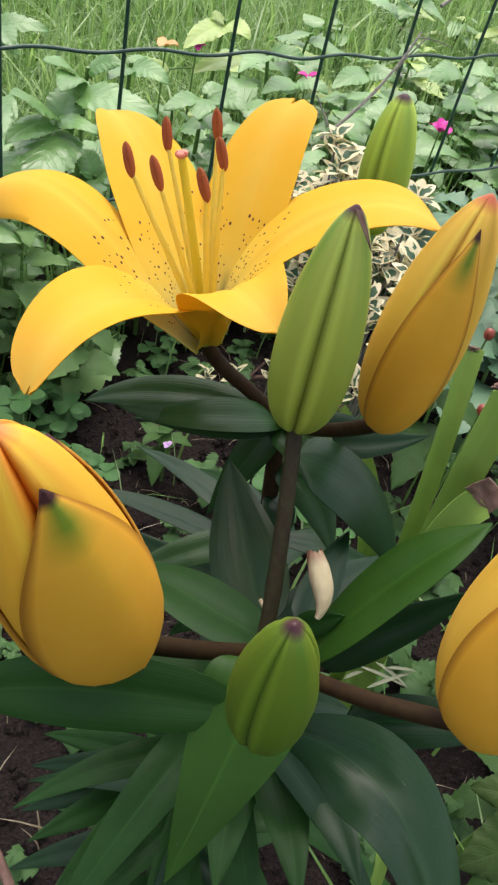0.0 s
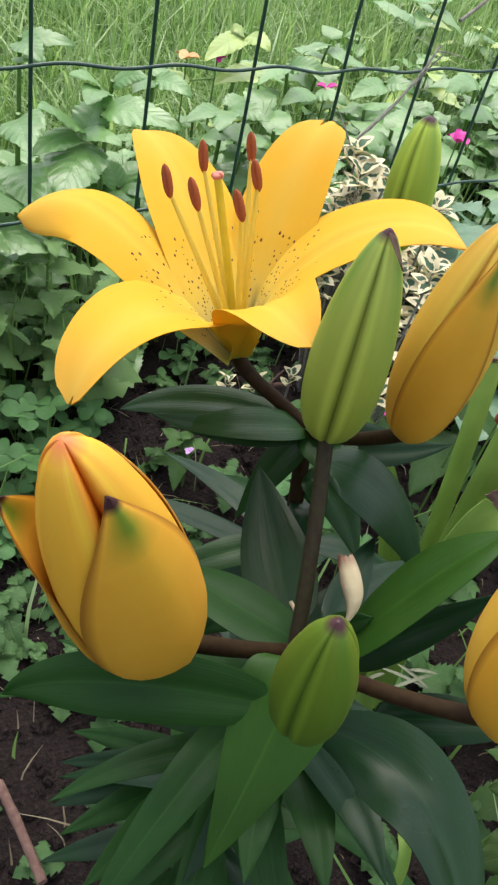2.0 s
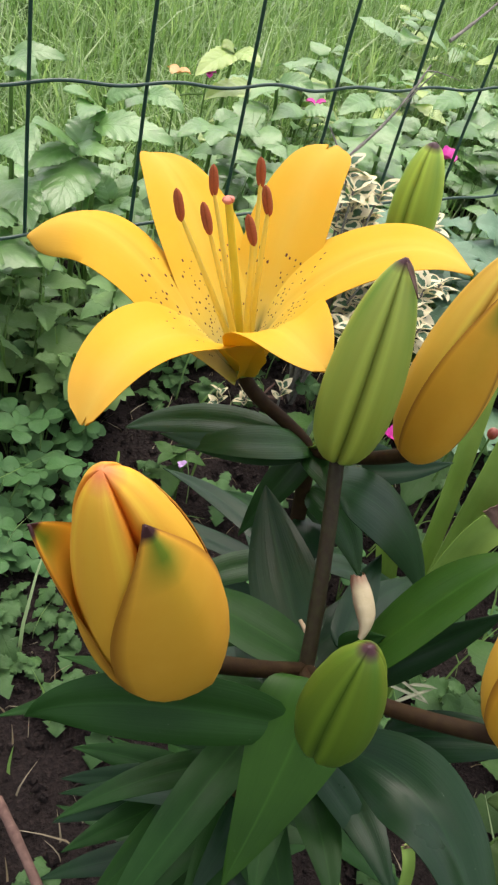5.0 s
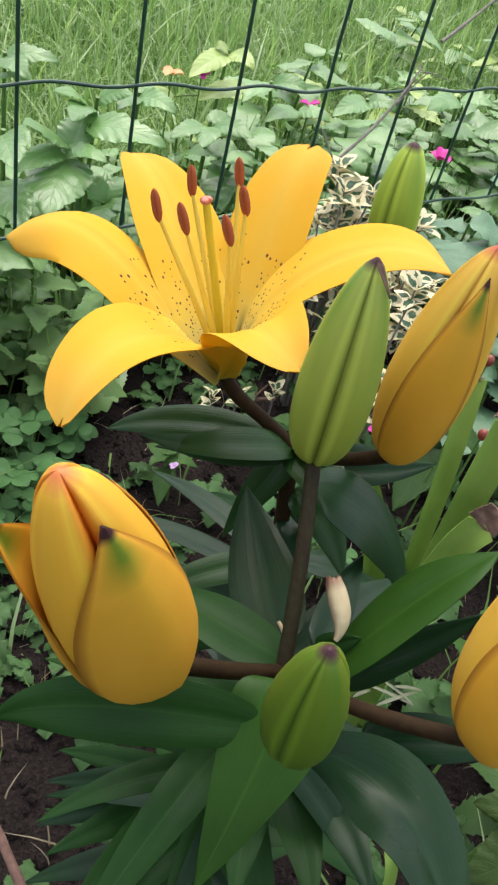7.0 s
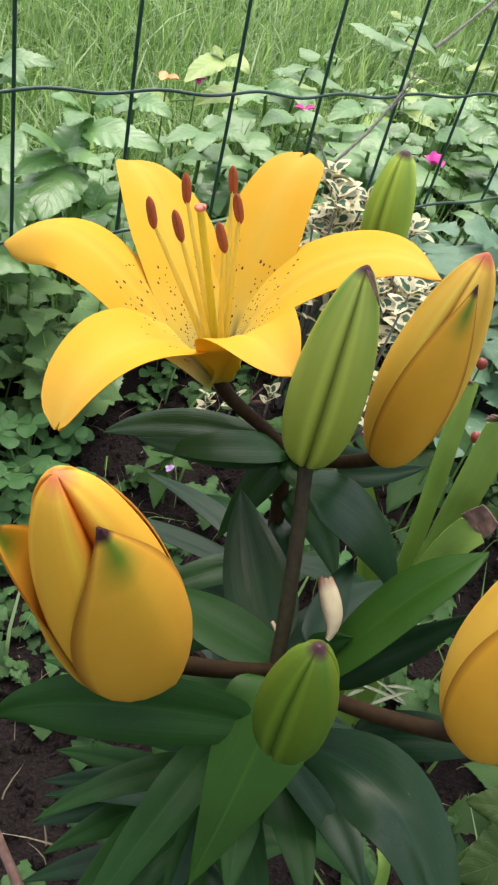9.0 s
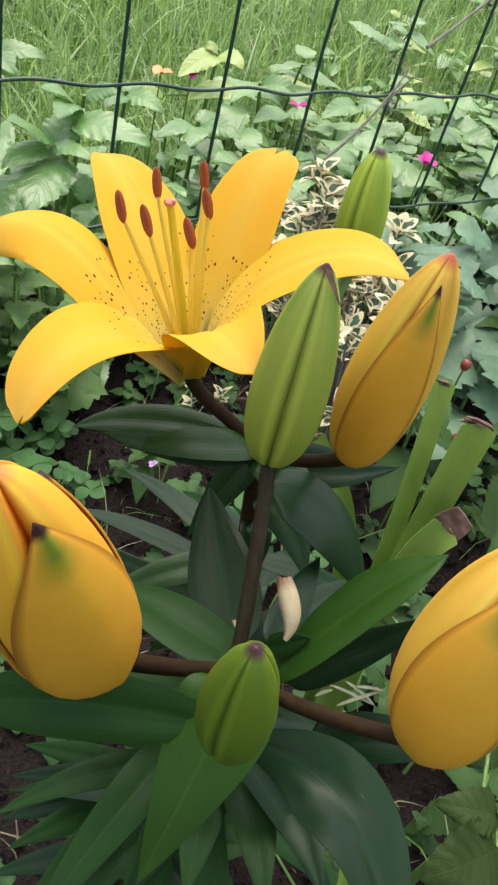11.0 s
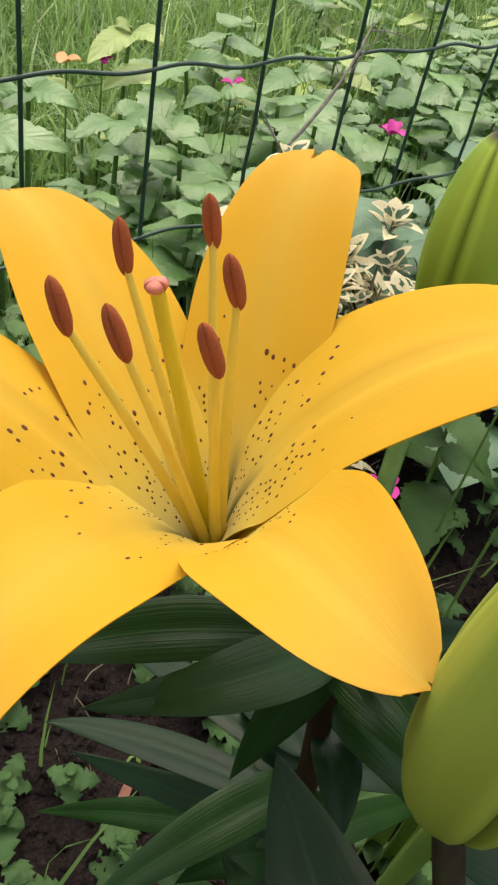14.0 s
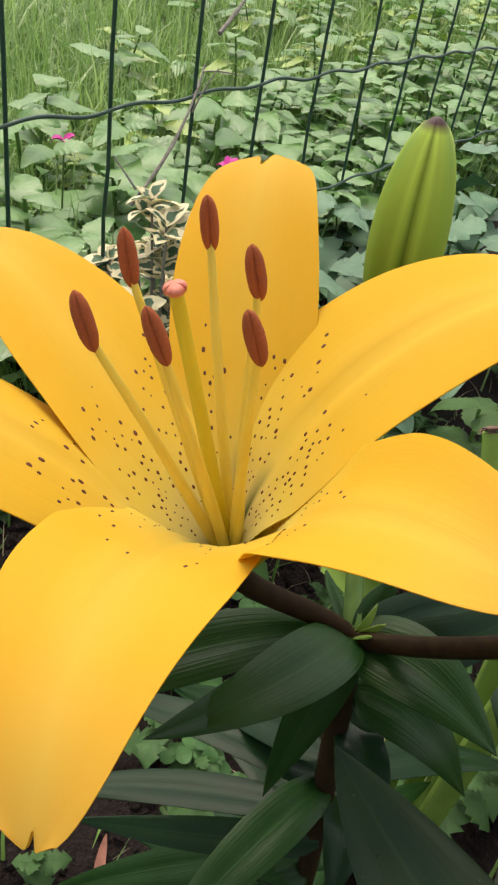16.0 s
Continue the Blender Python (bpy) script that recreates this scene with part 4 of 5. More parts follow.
# ---- low plants: shared leaf meshes, plants as things ----
def merge(name, pieces, material):
    verts, faces, uvs = [], [], []
    for v, f, uv in pieces:
        o = len(verts)
        verts += list(v)
        uvs += list(uv)
        faces += [tuple(i + o for i in q) for q in f]
    return mesh(name, verts, faces, material, uvs)


def raw(me):
    """Verts, faces and uvs of a mesh made by blade_mesh, for joining."""
    uv = [(0, 0)] * len(me.vertices)
    layer = me.uv_layers[0].data
    for loop in me.loops:
        uv[loop.vertex_index] = tuple(layer[loop.index].uv)
    out = [v.co.copy() for v in me.vertices], [tuple(p.vertices) for p in me.polygons], uv
    bpy.data.meshes.remove(me)
    return out


def clover_leaf(seed):
    r = random.Random(seed)
    pieces = []
    for k in range(3):
        a = 2.094 * k + r.uniform(-0.15, 0.15)
        d = Vector((math.cos(a), math.sin(a), 0))
        size = r.uniform(0.011, 0.015)
        pts = (d * 0.0004, d * size * 0.5 + Vector((0, 0, 0.002)), d * size + Vector((0, 0, r.uniform(-0.003, 0.001))))
        pieces.append(raw(blade_mesh("leaf", pts, size * 1.05, CLOVER, fold=0.18, shape=(1.25, 0.62), stalk=0.05, rows=8, cols=5, thick=0.0003)))
    return merge("leaf", pieces, CLOVER)


def toothed_leaf(seed, length, width, material, teeth=7, tooth=0.22, droop=0.25, shape=(0.60, 0.80), rows=28, fold=0.12, pleat=0.0):
    r = random.Random(seed)
    pts = (Vector((0, 0, 0)), Vector((length * 0.5, 0, length * droop * r.uniform(0.3, 1.0))), Vector((length, r.uniform(-0.1, 0.1) * length, -length * droop * r.uniform(0.4, 1.4))))
    return blade_mesh("leaf", pts, width, material, fold=fold * r.uniform(0.3, 1.6), shape=shape, stalk=0.04, rows=rows, cols=7, thick=0.0004, wave=0.05, teeth=teeth, tooth=tooth, curl=r.uniform(-0.25, 0.1), seed=seed, pleat=pleat)


CLOVER_LEAVES = [clover_leaf(s) for s in range(5)]
BROAD_LEAVES = [toothed_leaf(20 + s, *size, BROAD, 9, 0.17, droop=0.20, rows=36, pleat=0.075) for s, size in enumerate(((0.062, 0.044), (0.075, 0.048), (0.055, 0.036), (0.085, 0.056), (0.048, 0.030)))]
LIGHT_LEAVES = [toothed_leaf(40 + s, *size, BROAD_LIGHT, 9, 0.17, droop=0.20, rows=36, pleat=0.075) for s, size in enumerate(((0.055, 0.034), (0.065, 0.036), (0.045, 0.026)))]
WEED_LEAVES = [toothed_leaf(60 + s, *size, WEED, 4, 0.42, shape=(0.75, 0.62)) for s, size in enumerate(((0.032, 0.030), (0.040, 0.034), (0.026, 0.024), (0.036, 0.026)))]
LOBED_LEAVES = [toothed_leaf(80 + s, *size, LOBED, 4, 0.38, shape=(0.85, 0.6)) for s, size in enumerate(((0.070, 0.066), (0.060, 0.060), (0.052, 0.050)))]


NETTLE_LEAVES = [toothed_leaf(90 + s, *size, NETTLE, 9, 0.20) for s, size in enumerate(((0.052, 0.032), (0.060, 0.034), (0.044, 0.028)))]


def stalk(height, lean, r0, r1, material):
    return tube("stalk", ((0, 0, -0.01), (lean[0] * 0.3, lean[1] * 0.3, height * 0.6), (lean[0], lean[1], height)), r0, r1, material, 6, 5)


def leafy_plant(name, label, height, leaves, count, reach, seed, tier=0.5, stem_r=0.0022, tilt=0.30):
    """An upright stalk with leaves in a spiral, the upper ones the smaller."""
    r = random.Random(seed)
    ob = thing(name, (0, 0, 0), label, name.replace("_", " ").split()[-1], name.replace("_", " ") + " group")
    lean = (r.uniform(-0.15, 0.15) * height, r.uniform(-0.15, 0.15) * height)
    part("stalk", stalk(height, lean, stem_r, stem_r * 0.6, GREENSTEM), ob)
    for k in range(count):
        s = 1 - tier * (k / max(1, count - 1)) ** 1.2
        at = Vector((lean[0] * s * s, lean[1] * s * s, height * s))
        leaf = part("leaf", r.choice(leaves), ob)
        size = reach * (0.62 + 0.5 * (1 - s) / max(0.01, tier)) * r.uniform(0.8, 1.15)
        leaf.matrix_basis = Matrix.Translation(at) @ Euler((r.uniform(-tilt, tilt), r.uniform(-tilt, tilt) - 0.05, 2.4 * k + r.uniform(-0.4, 0.4))).to_matrix().to_4x4() @ Matrix.Diagonal((size, size, size, 1))
    return ob


def clover_plant(seed):
    r = random.Random(seed)
    ob = thing("clover_plant", (0, 0, 0), "small green clover-like weed with three-part leaves", "weed", "clover weeds")
    for k in range(r.randint(4, 7)):
        a, reach, h = r.uniform(0, 6.28), r.uniform(0.004, 0.024), r.uniform(0.018, 0.055)
        end = Vector((math.cos(a) * reach, math.sin(a) * reach, h))
        part("petiole", tube("petiole", ((0, 0, -0.006), end * 0.5 + Vector((0, 0, h * 0.2)), end), 0.0007, 0.0005, GREENSTEM, 5, 4), ob)
        leaf = part("leaf", r.choice(CLOVER_LEAVES), ob)
        leaf.matrix_basis = Matrix.Translation(end) @ Euler((r.uniform(-0.35, 0.35), r.uniform(-0.35, 0.35), r.uniform(0, 6.28))).to_matrix().to_4x4()
    return ob


def scatter(makers, spots, size=(0.85, 1.2), keep=None):
    for i, (x, y) in enumerate(spots):
        source = makers[i % len(makers)]
        k = rng.uniform(*size)
        m = pose(x, y, 0, rng.uniform(-6, 6), rng.uniform(-6, 6), rng.uniform(0, 360)) @ Matrix.Scale(k, 4)
        if i < len(makers):
            source.matrix_basis = m
        else:
            copy_thing(source, m)


def spread(n, x0, x1, y0, y1, clear=0.0, test=None, tries=40):
    """n places in a rectangle, kept apart by clear."""
    out = []
    for _ in range(n):
        for _ in range(tries):
            p = (rng.uniform(x0, x1), rng.uniform(y0, y1))
            if (not test or test(*p)) and all((p[0] - q[0]) ** 2 + (p[1] - q[1]) ** 2 > clear * clear for q in out):
                out.append(p)
                break
    return out


# large leaves that show singly behind the wires
def broadleaf(foot, material, leaves, seed, label="tall broad-leaved weed with large crinkled toothed leaves", teeth=13):
    """A stalk with a petiole and a pleated, toothed blade for each leaf."""
    r = random.Random(seed)
    ob = thing("broadleaf_plant", (*foot, 0), label, "plant", "broadleaf plant group")
    down = Vector((-foot[0], -foot[1], 0))
    top = max((Vector(base) for base, _, _ in leaves), key=lambda p: p.z) + down + Vector((0, 0, 0.004))
    line = ((0, 0, -0.01), (top.x * 0.2, top.y * 0.2, top.z * 0.6), tuple(top))
    part("stalk", tube("stalk", line, 0.0030, 0.0018, GREENSTEM, 8, 8), ob)
    for base, tip, width in leaves:
        base, tip = Vector(base) + down, Vector(tip) + down
        joint = bezier(line, max(0.3, min(0.97, base.z / max(0.02, top.z) - 0.06)))
        part("petiole", tube("petiole", (joint, joint.lerp(base, 0.6) + Vector((0, 0, 0.003)), base), 0.0012, 0.0009, GREENSTEM, 6, 5), ob)
        mid = base.lerp(tip, 0.5) + Vector((-0.002, -0.004, 0.010 + 0.1 * width))
        facing = Vector((r.uniform(-0.45, -0.05), r.uniform(-0.55, -0.15), 1.0))
        part("leaf", blade_mesh("leaf", (base, mid, tip), width * 1.15, material, facing=facing, fold=r.uniform(0.05, 0.25), shape=(0.62, 0.72), stalk=0.05, rows=44, cols=11, thick=0.0005, wave=0.05, teeth=teeth, tooth=0.13, curl=r.uniform(-0.3, 0.0), seed=seed, pleat=0.09), ob)


LARGE_LEAVES = (
    ((0.159, 0.512), BROAD, (
        ((0.1520, 0.5000, 0.1695), (0.1058, 0.4250, 0.1632), 0.0462),
        ((0.1494, 0.5000, 0.1745), (0.0956, 0.4550, 0.1837), 0.0223),
        ((0.1525, 0.5000, 0.1776), (0.1049, 0.4700, 0.2113), 0.0281),
        ((0.1564, 0.5000, 0.1764), (0.1853, 0.5300, 0.1922), 0.0320),
        ((0.1696, 0.5000, 0.1921), (0.2140, 0.4550, 0.1953), 0.0310),
        ((0.1493, 0.5000, 0.1759), (0.1652, 0.4550, 0.1858), 0.0184),
    )),
    ((0.188, 0.502), BROAD, (
        ((0.1831, 0.4900, 0.1281), (0.1776, 0.5100, 0.1468), 0.0181),
        ((0.1847, 0.4900, 0.1279), (0.2106, 0.5100, 0.1408), 0.0171),
        ((0.1847, 0.4900, 0.1279), (0.1548, 0.4400, 0.1360), 0.0251),
        ((0.1836, 0.4900, 0.1280), (0.1937, 0.4500, 0.1407), 0.0201),
    )),
    ((0.189, 0.542), BROAD, (
        ((0.1837, 0.5300, 0.1936), (0.1443, 0.5100, 0.2168), 0.0171),
        ((0.1898, 0.5300, 0.1981), (0.2106, 0.5100, 0.2121), 0.0162),
        ((0.1827, 0.5300, 0.1937), (0.1460, 0.4800, 0.2074), 0.0212),
    )),
    ((0.241, 0.562), BROAD, (
        ((0.2368, 0.5500, 0.1913), (0.2529, 0.5100, 0.1943), 0.0202),
        ((0.2368, 0.5500, 0.1913), (0.1979, 0.5100, 0.2000), 0.0170),
        ((0.2378, 0.5500, 0.1922), (0.2613, 0.5700, 0.1901), 0.0138),
    )),
    ((0.333, 0.582), BROAD, (
        ((0.3281, 0.5700, 0.1492), (0.2685, 0.5400, 0.1574), 0.0210),
        ((0.3305, 0.5700, 0.1503), (0.3525, 0.5300, 0.1573), 0.0222),
        ((0.3305, 0.5700, 0.1503), (0.2910, 0.5200, 0.1573), 0.0257),
        ((0.3287, 0.5700, 0.1526), (0.3643, 0.5900, 0.1500), 0.0175),
    )),
    ((0.097, 0.492), BROAD, (
        ((0.0941, 0.4800, 0.2002), (0.0977, 0.4400, 0.2065), 0.0217),
        ((0.0920, 0.4800, 0.1994), (0.0801, 0.4200, 0.2058), 0.0272),
        ((0.0921, 0.4800, 0.1636), (0.0871, 0.4200, 0.1570), 0.0325),
    )),
    ((0.156, 0.652), BROAD, (
        ((0.1530, 0.6400, 0.1894), (0.1946, 0.6200, 0.1924), 0.0213),
        ((0.1520, 0.6400, 0.1885), (0.1533, 0.5900, 0.1914), 0.0236),
        ((0.1521, 0.6400, 0.1747), (0.1573, 0.5900, 0.1865), 0.0215),
    )),
    ((0.409, 0.692), BROAD_LIGHT, (
        ((0.4097, 0.6800, 0.1733), (0.3406, 0.6400, 0.1667), 0.0252),
        ((0.4111, 0.6800, 0.1733), (0.4164, 0.6400, 0.1746), 0.0226),
        ((0.4094, 0.6800, 0.1745), (0.3914, 0.6800, 0.1798), 0.0159),
        ((0.4430, 0.6800, 0.1365), (0.3608, 0.6500, 0.1371), 0.0287),
        ((0.3509, 0.6800, 0.1299), (0.3100, 0.6800, 0.1360), 0.0131),
    )),
    ((0.438, 0.612), BROAD, (
        ((0.4120, 0.6000, 0.1757), (0.3601, 0.5700, 0.1737), 0.0211),
        ((0.4155, 0.6000, 0.1756), (0.4367, 0.5700, 0.1797), 0.0224),
        ((0.4561, 0.6000, 0.1473), (0.4763, 0.5700, 0.1482), 0.0220),
        ((0.4524, 0.6000, 0.1475), (0.3921, 0.5700, 0.1523), 0.0206),
    )),
    ((0.583, 0.632), BROAD, (
        ((0.5675, 0.6200, 0.1434), (0.4960, 0.5900, 0.1441), 0.0253),
        ((0.5675, 0.6200, 0.1434), (0.5850, 0.5900, 0.1467), 0.0239),
        ((0.5930, 0.6200, 0.1116), (0.6134, 0.5800, 0.1231), 0.0289),
        ((0.5899, 0.6200, 0.1083), (0.5040, 0.5800, 0.1228), 0.0274),
    )),
    ((0.673, 0.572), BROAD, (
        ((0.6442, 0.5600, 0.1713), (0.5683, 0.5300, 0.1753), 0.0254),
        ((0.6488, 0.5600, 0.1712), (0.6690, 0.5300, 0.1744), 0.0255),
        ((0.6933, 0.5600, 0.1319), (0.7007, 0.5200, 0.1358), 0.0325),
        ((0.6883, 0.5600, 0.1322), (0.5926, 0.5200, 0.1505), 0.0280),
    )),
)
for k, (foot, material, leaves) in enumerate(LARGE_LEAVES):
    broadleaf(foot, material, leaves, 300 + k)
# broad-leaved plants behind the fence
tall = [leafy_plant("broadleaf_plant", "pale green broad-leaved weed with toothed leaves behind the fence", h, BROAD_LEAVES, 8, 1.0, 100 + i, 0.36, 0.0034, 0.22) for i, h in enumerate((0.165, 0.18, 0.15, 0.17))]
scatter(tall, spread(5, -0.20, 0.06, 0.43, 0.54, 0.05))
mid = [leafy_plant("broadleaf_plant", "pale green broad-leaved weed with toothed leaves behind the fence", h, BROAD_LEAVES, 9, 0.9, 120 + i, 0.5, 0.0022, 0.22) for i, h in enumerate((0.12, 0.13, 0.10, 0.11))]
scatter(mid, spread(100, 0.05, 1.5, 0.42, 0.80, 0.045, lambda x, y: y > 0.46 - 0.1 * x and y < 0.56 + 0.12 * x and (x > 0.24 or y > 0.55)))
low = [leafy_plant("broadleaf_plant", "low pale green broad-leaved weed under the fence", h, BROAD_LEAVES, 8, 0.75, 130 + i, 0.8) for i, h in enumerate((0.07, 0.09, 0.10))]
scatter(low, spread(80, -0.1, 1.2, 0.40, 0.85, 0.05, lambda x, y: y < 0.62 + 0.2 * x))
light = [leafy_plant("light_leaf_plant", "pale and yellow-green leafy weed among the grass", h, LIGHT_LEAVES + BROAD_LEAVES[:3], 8, 0.9, 140 + i, 0.4, 0.0018, 0.2) for i, h in enumerate((0.09, 0.12, 0.10))]
scatter(light, spread(85, 0.40, 2.4, 0.55, 1.6, 0.07, lambda x, y: 0.60 < y < 0.45 + 0.6 * x))
SIDE_LEAVES = (
    ((0.1383, -0.0601, 0.1500), (0.1121, -0.0431, 0.1540), 0.0186),
    ((0.1315, -0.0698, 0.1450), (0.0882, -0.0636, 0.1490), 0.0278),
    ((0.2039, -0.0264, 0.1000), (0.1666, -0.0211, 0.1040), 0.0208),
    ((0.2172, 0.0010, 0.1200), (0.1685, 0.0040, 0.1240), 0.0207),
)
broadleaf((0.165, -0.050), SIDE_WEED, SIDE_LEAVES, 330, "yellow-green weed with sharply toothed leaves beside the lilies", 16)
# weeds in front of the fence
SMALL_LEAVES = [toothed_leaf(70 + s, *size, SMALLWEED, 4, 0.30, shape=(0.72, 0.68)) for s, size in enumerate(((0.024, 0.018), (0.030, 0.021), (0.020, 0.016)))]
small = [leafy_plant("leafy_weed", "fresh green weed with small rounded leaves below the fence", h, SMALL_LEAVES, 14, 1.3, 170 + i, 0.8, 0.0014, 0.35) for i, h in enumerate((0.10, 0.13, 0.08, 0.15))]
scatter(small, spread(48, -0.16, 0.14, 0.36, 0.50, 0.030))
lobed = [leafy_plant("columbine_plant", "bluish green weed with lobed leaves at the fence", h, LOBED_LEAVES, 6, 0.95, 160 + i, 0.5) for i, h in enumerate((0.16, 0.13, 0.10))]
scatter(lobed, spread(22, 0.40, 0.85, 0.20, 0.42, 0.06))
weeds = [leafy_plant("weed", "small green weed with lobed leaves on bare soil", h, WEED_LEAVES, 7, 1.0, 180 + i, 0.75, 0.0012) for i, h in enumerate((0.05, 0.07, 0.04, 0.06))]
bare = lambda x, y: (x - 0.150) ** 2 + ((y - 0.315) * 1.1) ** 2 > 0.062 ** 2 and (x + 0.025) ** 2 + (y - 0.125) ** 2 > 0.035 ** 2 and (x + 0.045) ** 2 + (y - 0.08) ** 2 > 0.03 ** 2 and (x - 0.075) ** 2 + (y - 0.165) ** 2 > 0.065 ** 2 and (x - 0.06) ** 2 + (y - 0.06) ** 2 > 0.07 ** 2 and (x > 0.02 or y > 0.10) and (x - 0.035) ** 2 + ((y - 0.18) * 0.8) ** 2 > 0.045 ** 2
scatter(weeds, spread(170, -0.12, 0.70, -0.12, 0.46, 0.028, bare), (0.5, 1.05))
nettles = [leafy_plant("nettle_plant", "fresh green weed with sharply toothed leaves in the bed", h, NETTLE_LEAVES, 7, 1.0, 190 + i, 0.5, 0.0015) for i, h in enumerate((0.09, 0.12))]
near = [p[:2] for p in ((0.0224, 0.1781, 0.0100), (0.0003, 0.1444, 0.0100), (0.0180, 0.1185, 0.0100), (0.0301, 0.1951, 0.0100), (0.0152, 0.1466, 0.0100), (0.0575, 0.1779, 0.0100), (0.0235, 0.2121, 0.0100), (0.0599, 0.1367, 0.0100), (0.0700, 0.2884, 0.0100), (0.0853, 0.2620, 0.0100), (-0.0061, 0.1765, 0.0100), (0.0120, 0.1951, 0.0100), (0.0065, 0.2258, 0.0100), (-0.0472, 0.0582, 0.0100))]
for x, y in near:
    copy_thing(rng.choice(weeds), pose(x, y, 0, 0, 0, rng.uniform(0, 360)) @ Matrix.Scale(rng.uniform(0.45, 0.7), 4))
copy_thing(nettles[0], pose(0.1560, 0.2830, -0.012, 0, 0, 40) @ Matrix.Scale(0.62, 4))
copy_thing(weeds[1], pose(0.1360, 0.2950, -0.01, 0, 0, 200) @ Matrix.Scale(0.6, 4))
scatter(nettles, [(0.215, -0.045), (0.235, 0.005), (0.19, -0.09), (0.27, -0.03)] + spread(10, 0.25, 0.6, 0.0, 0.3, 0.06))
clovers = [clover_plant(200 + i) for i in range(6)]
open_soil = lambda x, y: bare(x, y) and (x - 0.145) ** 2 + (y - 0.275) ** 2 > 0.062 ** 2
scatter(clovers, spread(42, -0.02, 0.13, 0.24, 0.44, 0.024, open_soil) + spread(30, -0.12, 0.6, 0.06, 0.40, 0.04, open_soil), (0.65, 1.1))


# ---- variegated shrub in front of the fence ----
def cream_leaf(seed):
    """A small leaf with a cream margin; its green heart is a slightly raised blade of its own."""
    r = random.Random(seed)
    n = 0.022 * r.uniform(0.8, 1.2)
    pts = (Vector((0, 0, 0)), Vector((n * 0.5, 0, n * 0.12)), Vector((n, 0, -n * 0.1)))
    rim = blade_mesh("leaf", pts, n * 0.56, CREAM, fold=0.25, shape=(0.8, 0.8), stalk=0.1, rows=9, cols=5, thick=0.0004, seed=seed)
    pts = tuple(p * 0.78 + Vector((n * 0.08, 0, 0.0004)) for p in pts)
    heart = blade_mesh("green_heart", pts, n * 0.38, CREAM_HEART, fold=0.25, shape=(0.8, 0.9), stalk=0.1, rows=7, cols=5, thick=0.0003, wave=0.06, seed=seed)
    return rim, heart


CREAM_LEAVES = [cream_leaf(s) for s in range(5)]


def variegated_shrub(place, height, count, spread_r, seed, leaf_size=0.85):
    r = random.Random(seed)
    ob = thing("variegated_shrub", place, "low shrub with cream-edged green leaves in front of the fence", "shrub", "variegated shrubs")
    for k in range(count):
        a, rad = r.uniform(0, 6.28), spread_r * r.random() ** 0.5
        top = Vector((math.cos(a) * rad, math.sin(a) * rad, height * r.uniform(0.6, 1.0) * (1 - 0.3 * rad / spread_r)))
        part("twig", tube("twig", ((0, 0, -0.01), Vector((top.x * 0.3, top.y * 0.3, top.z * 0.6)), top), 0.0013, 0.0008, TWIG, 5, 4), ob)
        for q in range(7):
            rim, heart = r.choice(CREAM_LEAVES)
            m = Matrix.Translation(top - Vector((0, 0, 0.004 * (q // 2)))) @ Euler((r.uniform(-0.5, 0.5), r.uniform(-0.9, 0.1), 2.4 * q + r.uniform(-0.4, 0.4))).to_matrix().to_4x4() @ Matrix.Scale(leaf_size, 4)
            leaf = part("leaf", rim, ob)
            leaf.matrix_basis = m
            part("green_heart", heart, leaf)
    return ob


variegated_shrub((0.302, 0.334, 0), 0.252, 34, 0.046, 1)
variegated_shrub((0.300, 0.250, 0), 0.205, 10, 0.040, 2)
variegated_shrub((0.345, 0.300, 0), 0.225, 15, 0.035, 3)
for k, (x, y) in enumerate((p[:2] for p in ((0.2183, 0.3304, 0.0550), (0.2421, 0.3302, 0.0550), (0.2684, 0.3126, 0.0550)))):
    variegated_shrub((x, y, 0), 0.062, 1, 0.004, 5 + k, 0.5)
fallen = thing("twig", (0, 0, 0), "crooked brown twig lying under the flower", "twig")
part("branch", tube("branch", ((0.2557, 0.3296, 0.0200), (0.2603, 0.3265, 0.0300), (0.2653, 0.3159, 0.0350), (0.2754, 0.3184, 0.0300)), 0.0022, 0.0016, BROWN, 7, 8, swell=0.3), fallen)
part("side_shoot", tube("side_shoot", ((0.2540, 0.3240, 0.0300), (0.2623, 0.3266, 0.0340), (0.2717, 0.3280, 0.0400)), 0.0013, 0.0008, BROWN, 6, 6, swell=0.2), fallen)


# ---- fallen and growing petals, twigs ----
def petal_flower(name, place, material, size, label, seed):
    r = random.Random(seed)
    ob = thing(name, place, label, "flower")
    for k in range(3):
        a = r.uniform(-0.6, 0.6) + 2.1 * k
        d = Vector((math.cos(a), math.sin(a), r.uniform(0, 0.5)))
        part("petal", blade_mesh("petal", (Vector(), d * size * 0.6 + Vector((0, 0, size * 0.3)), d * size), size * 0.9, material, fold=0.2, shape=(0.9, 0.6), rows=8, cols=5, thick=0.0004, curl=0.3, seed=seed + k), ob)
    below = Vector(place).z
    part("stalk", tube("stalk", ((0, 0, 0), (0.002, 0.004, -below * 0.5), (0.004, 0.006, -below)), 0.0008, 0.0012, GREENSTEM, 5, 5), ob)


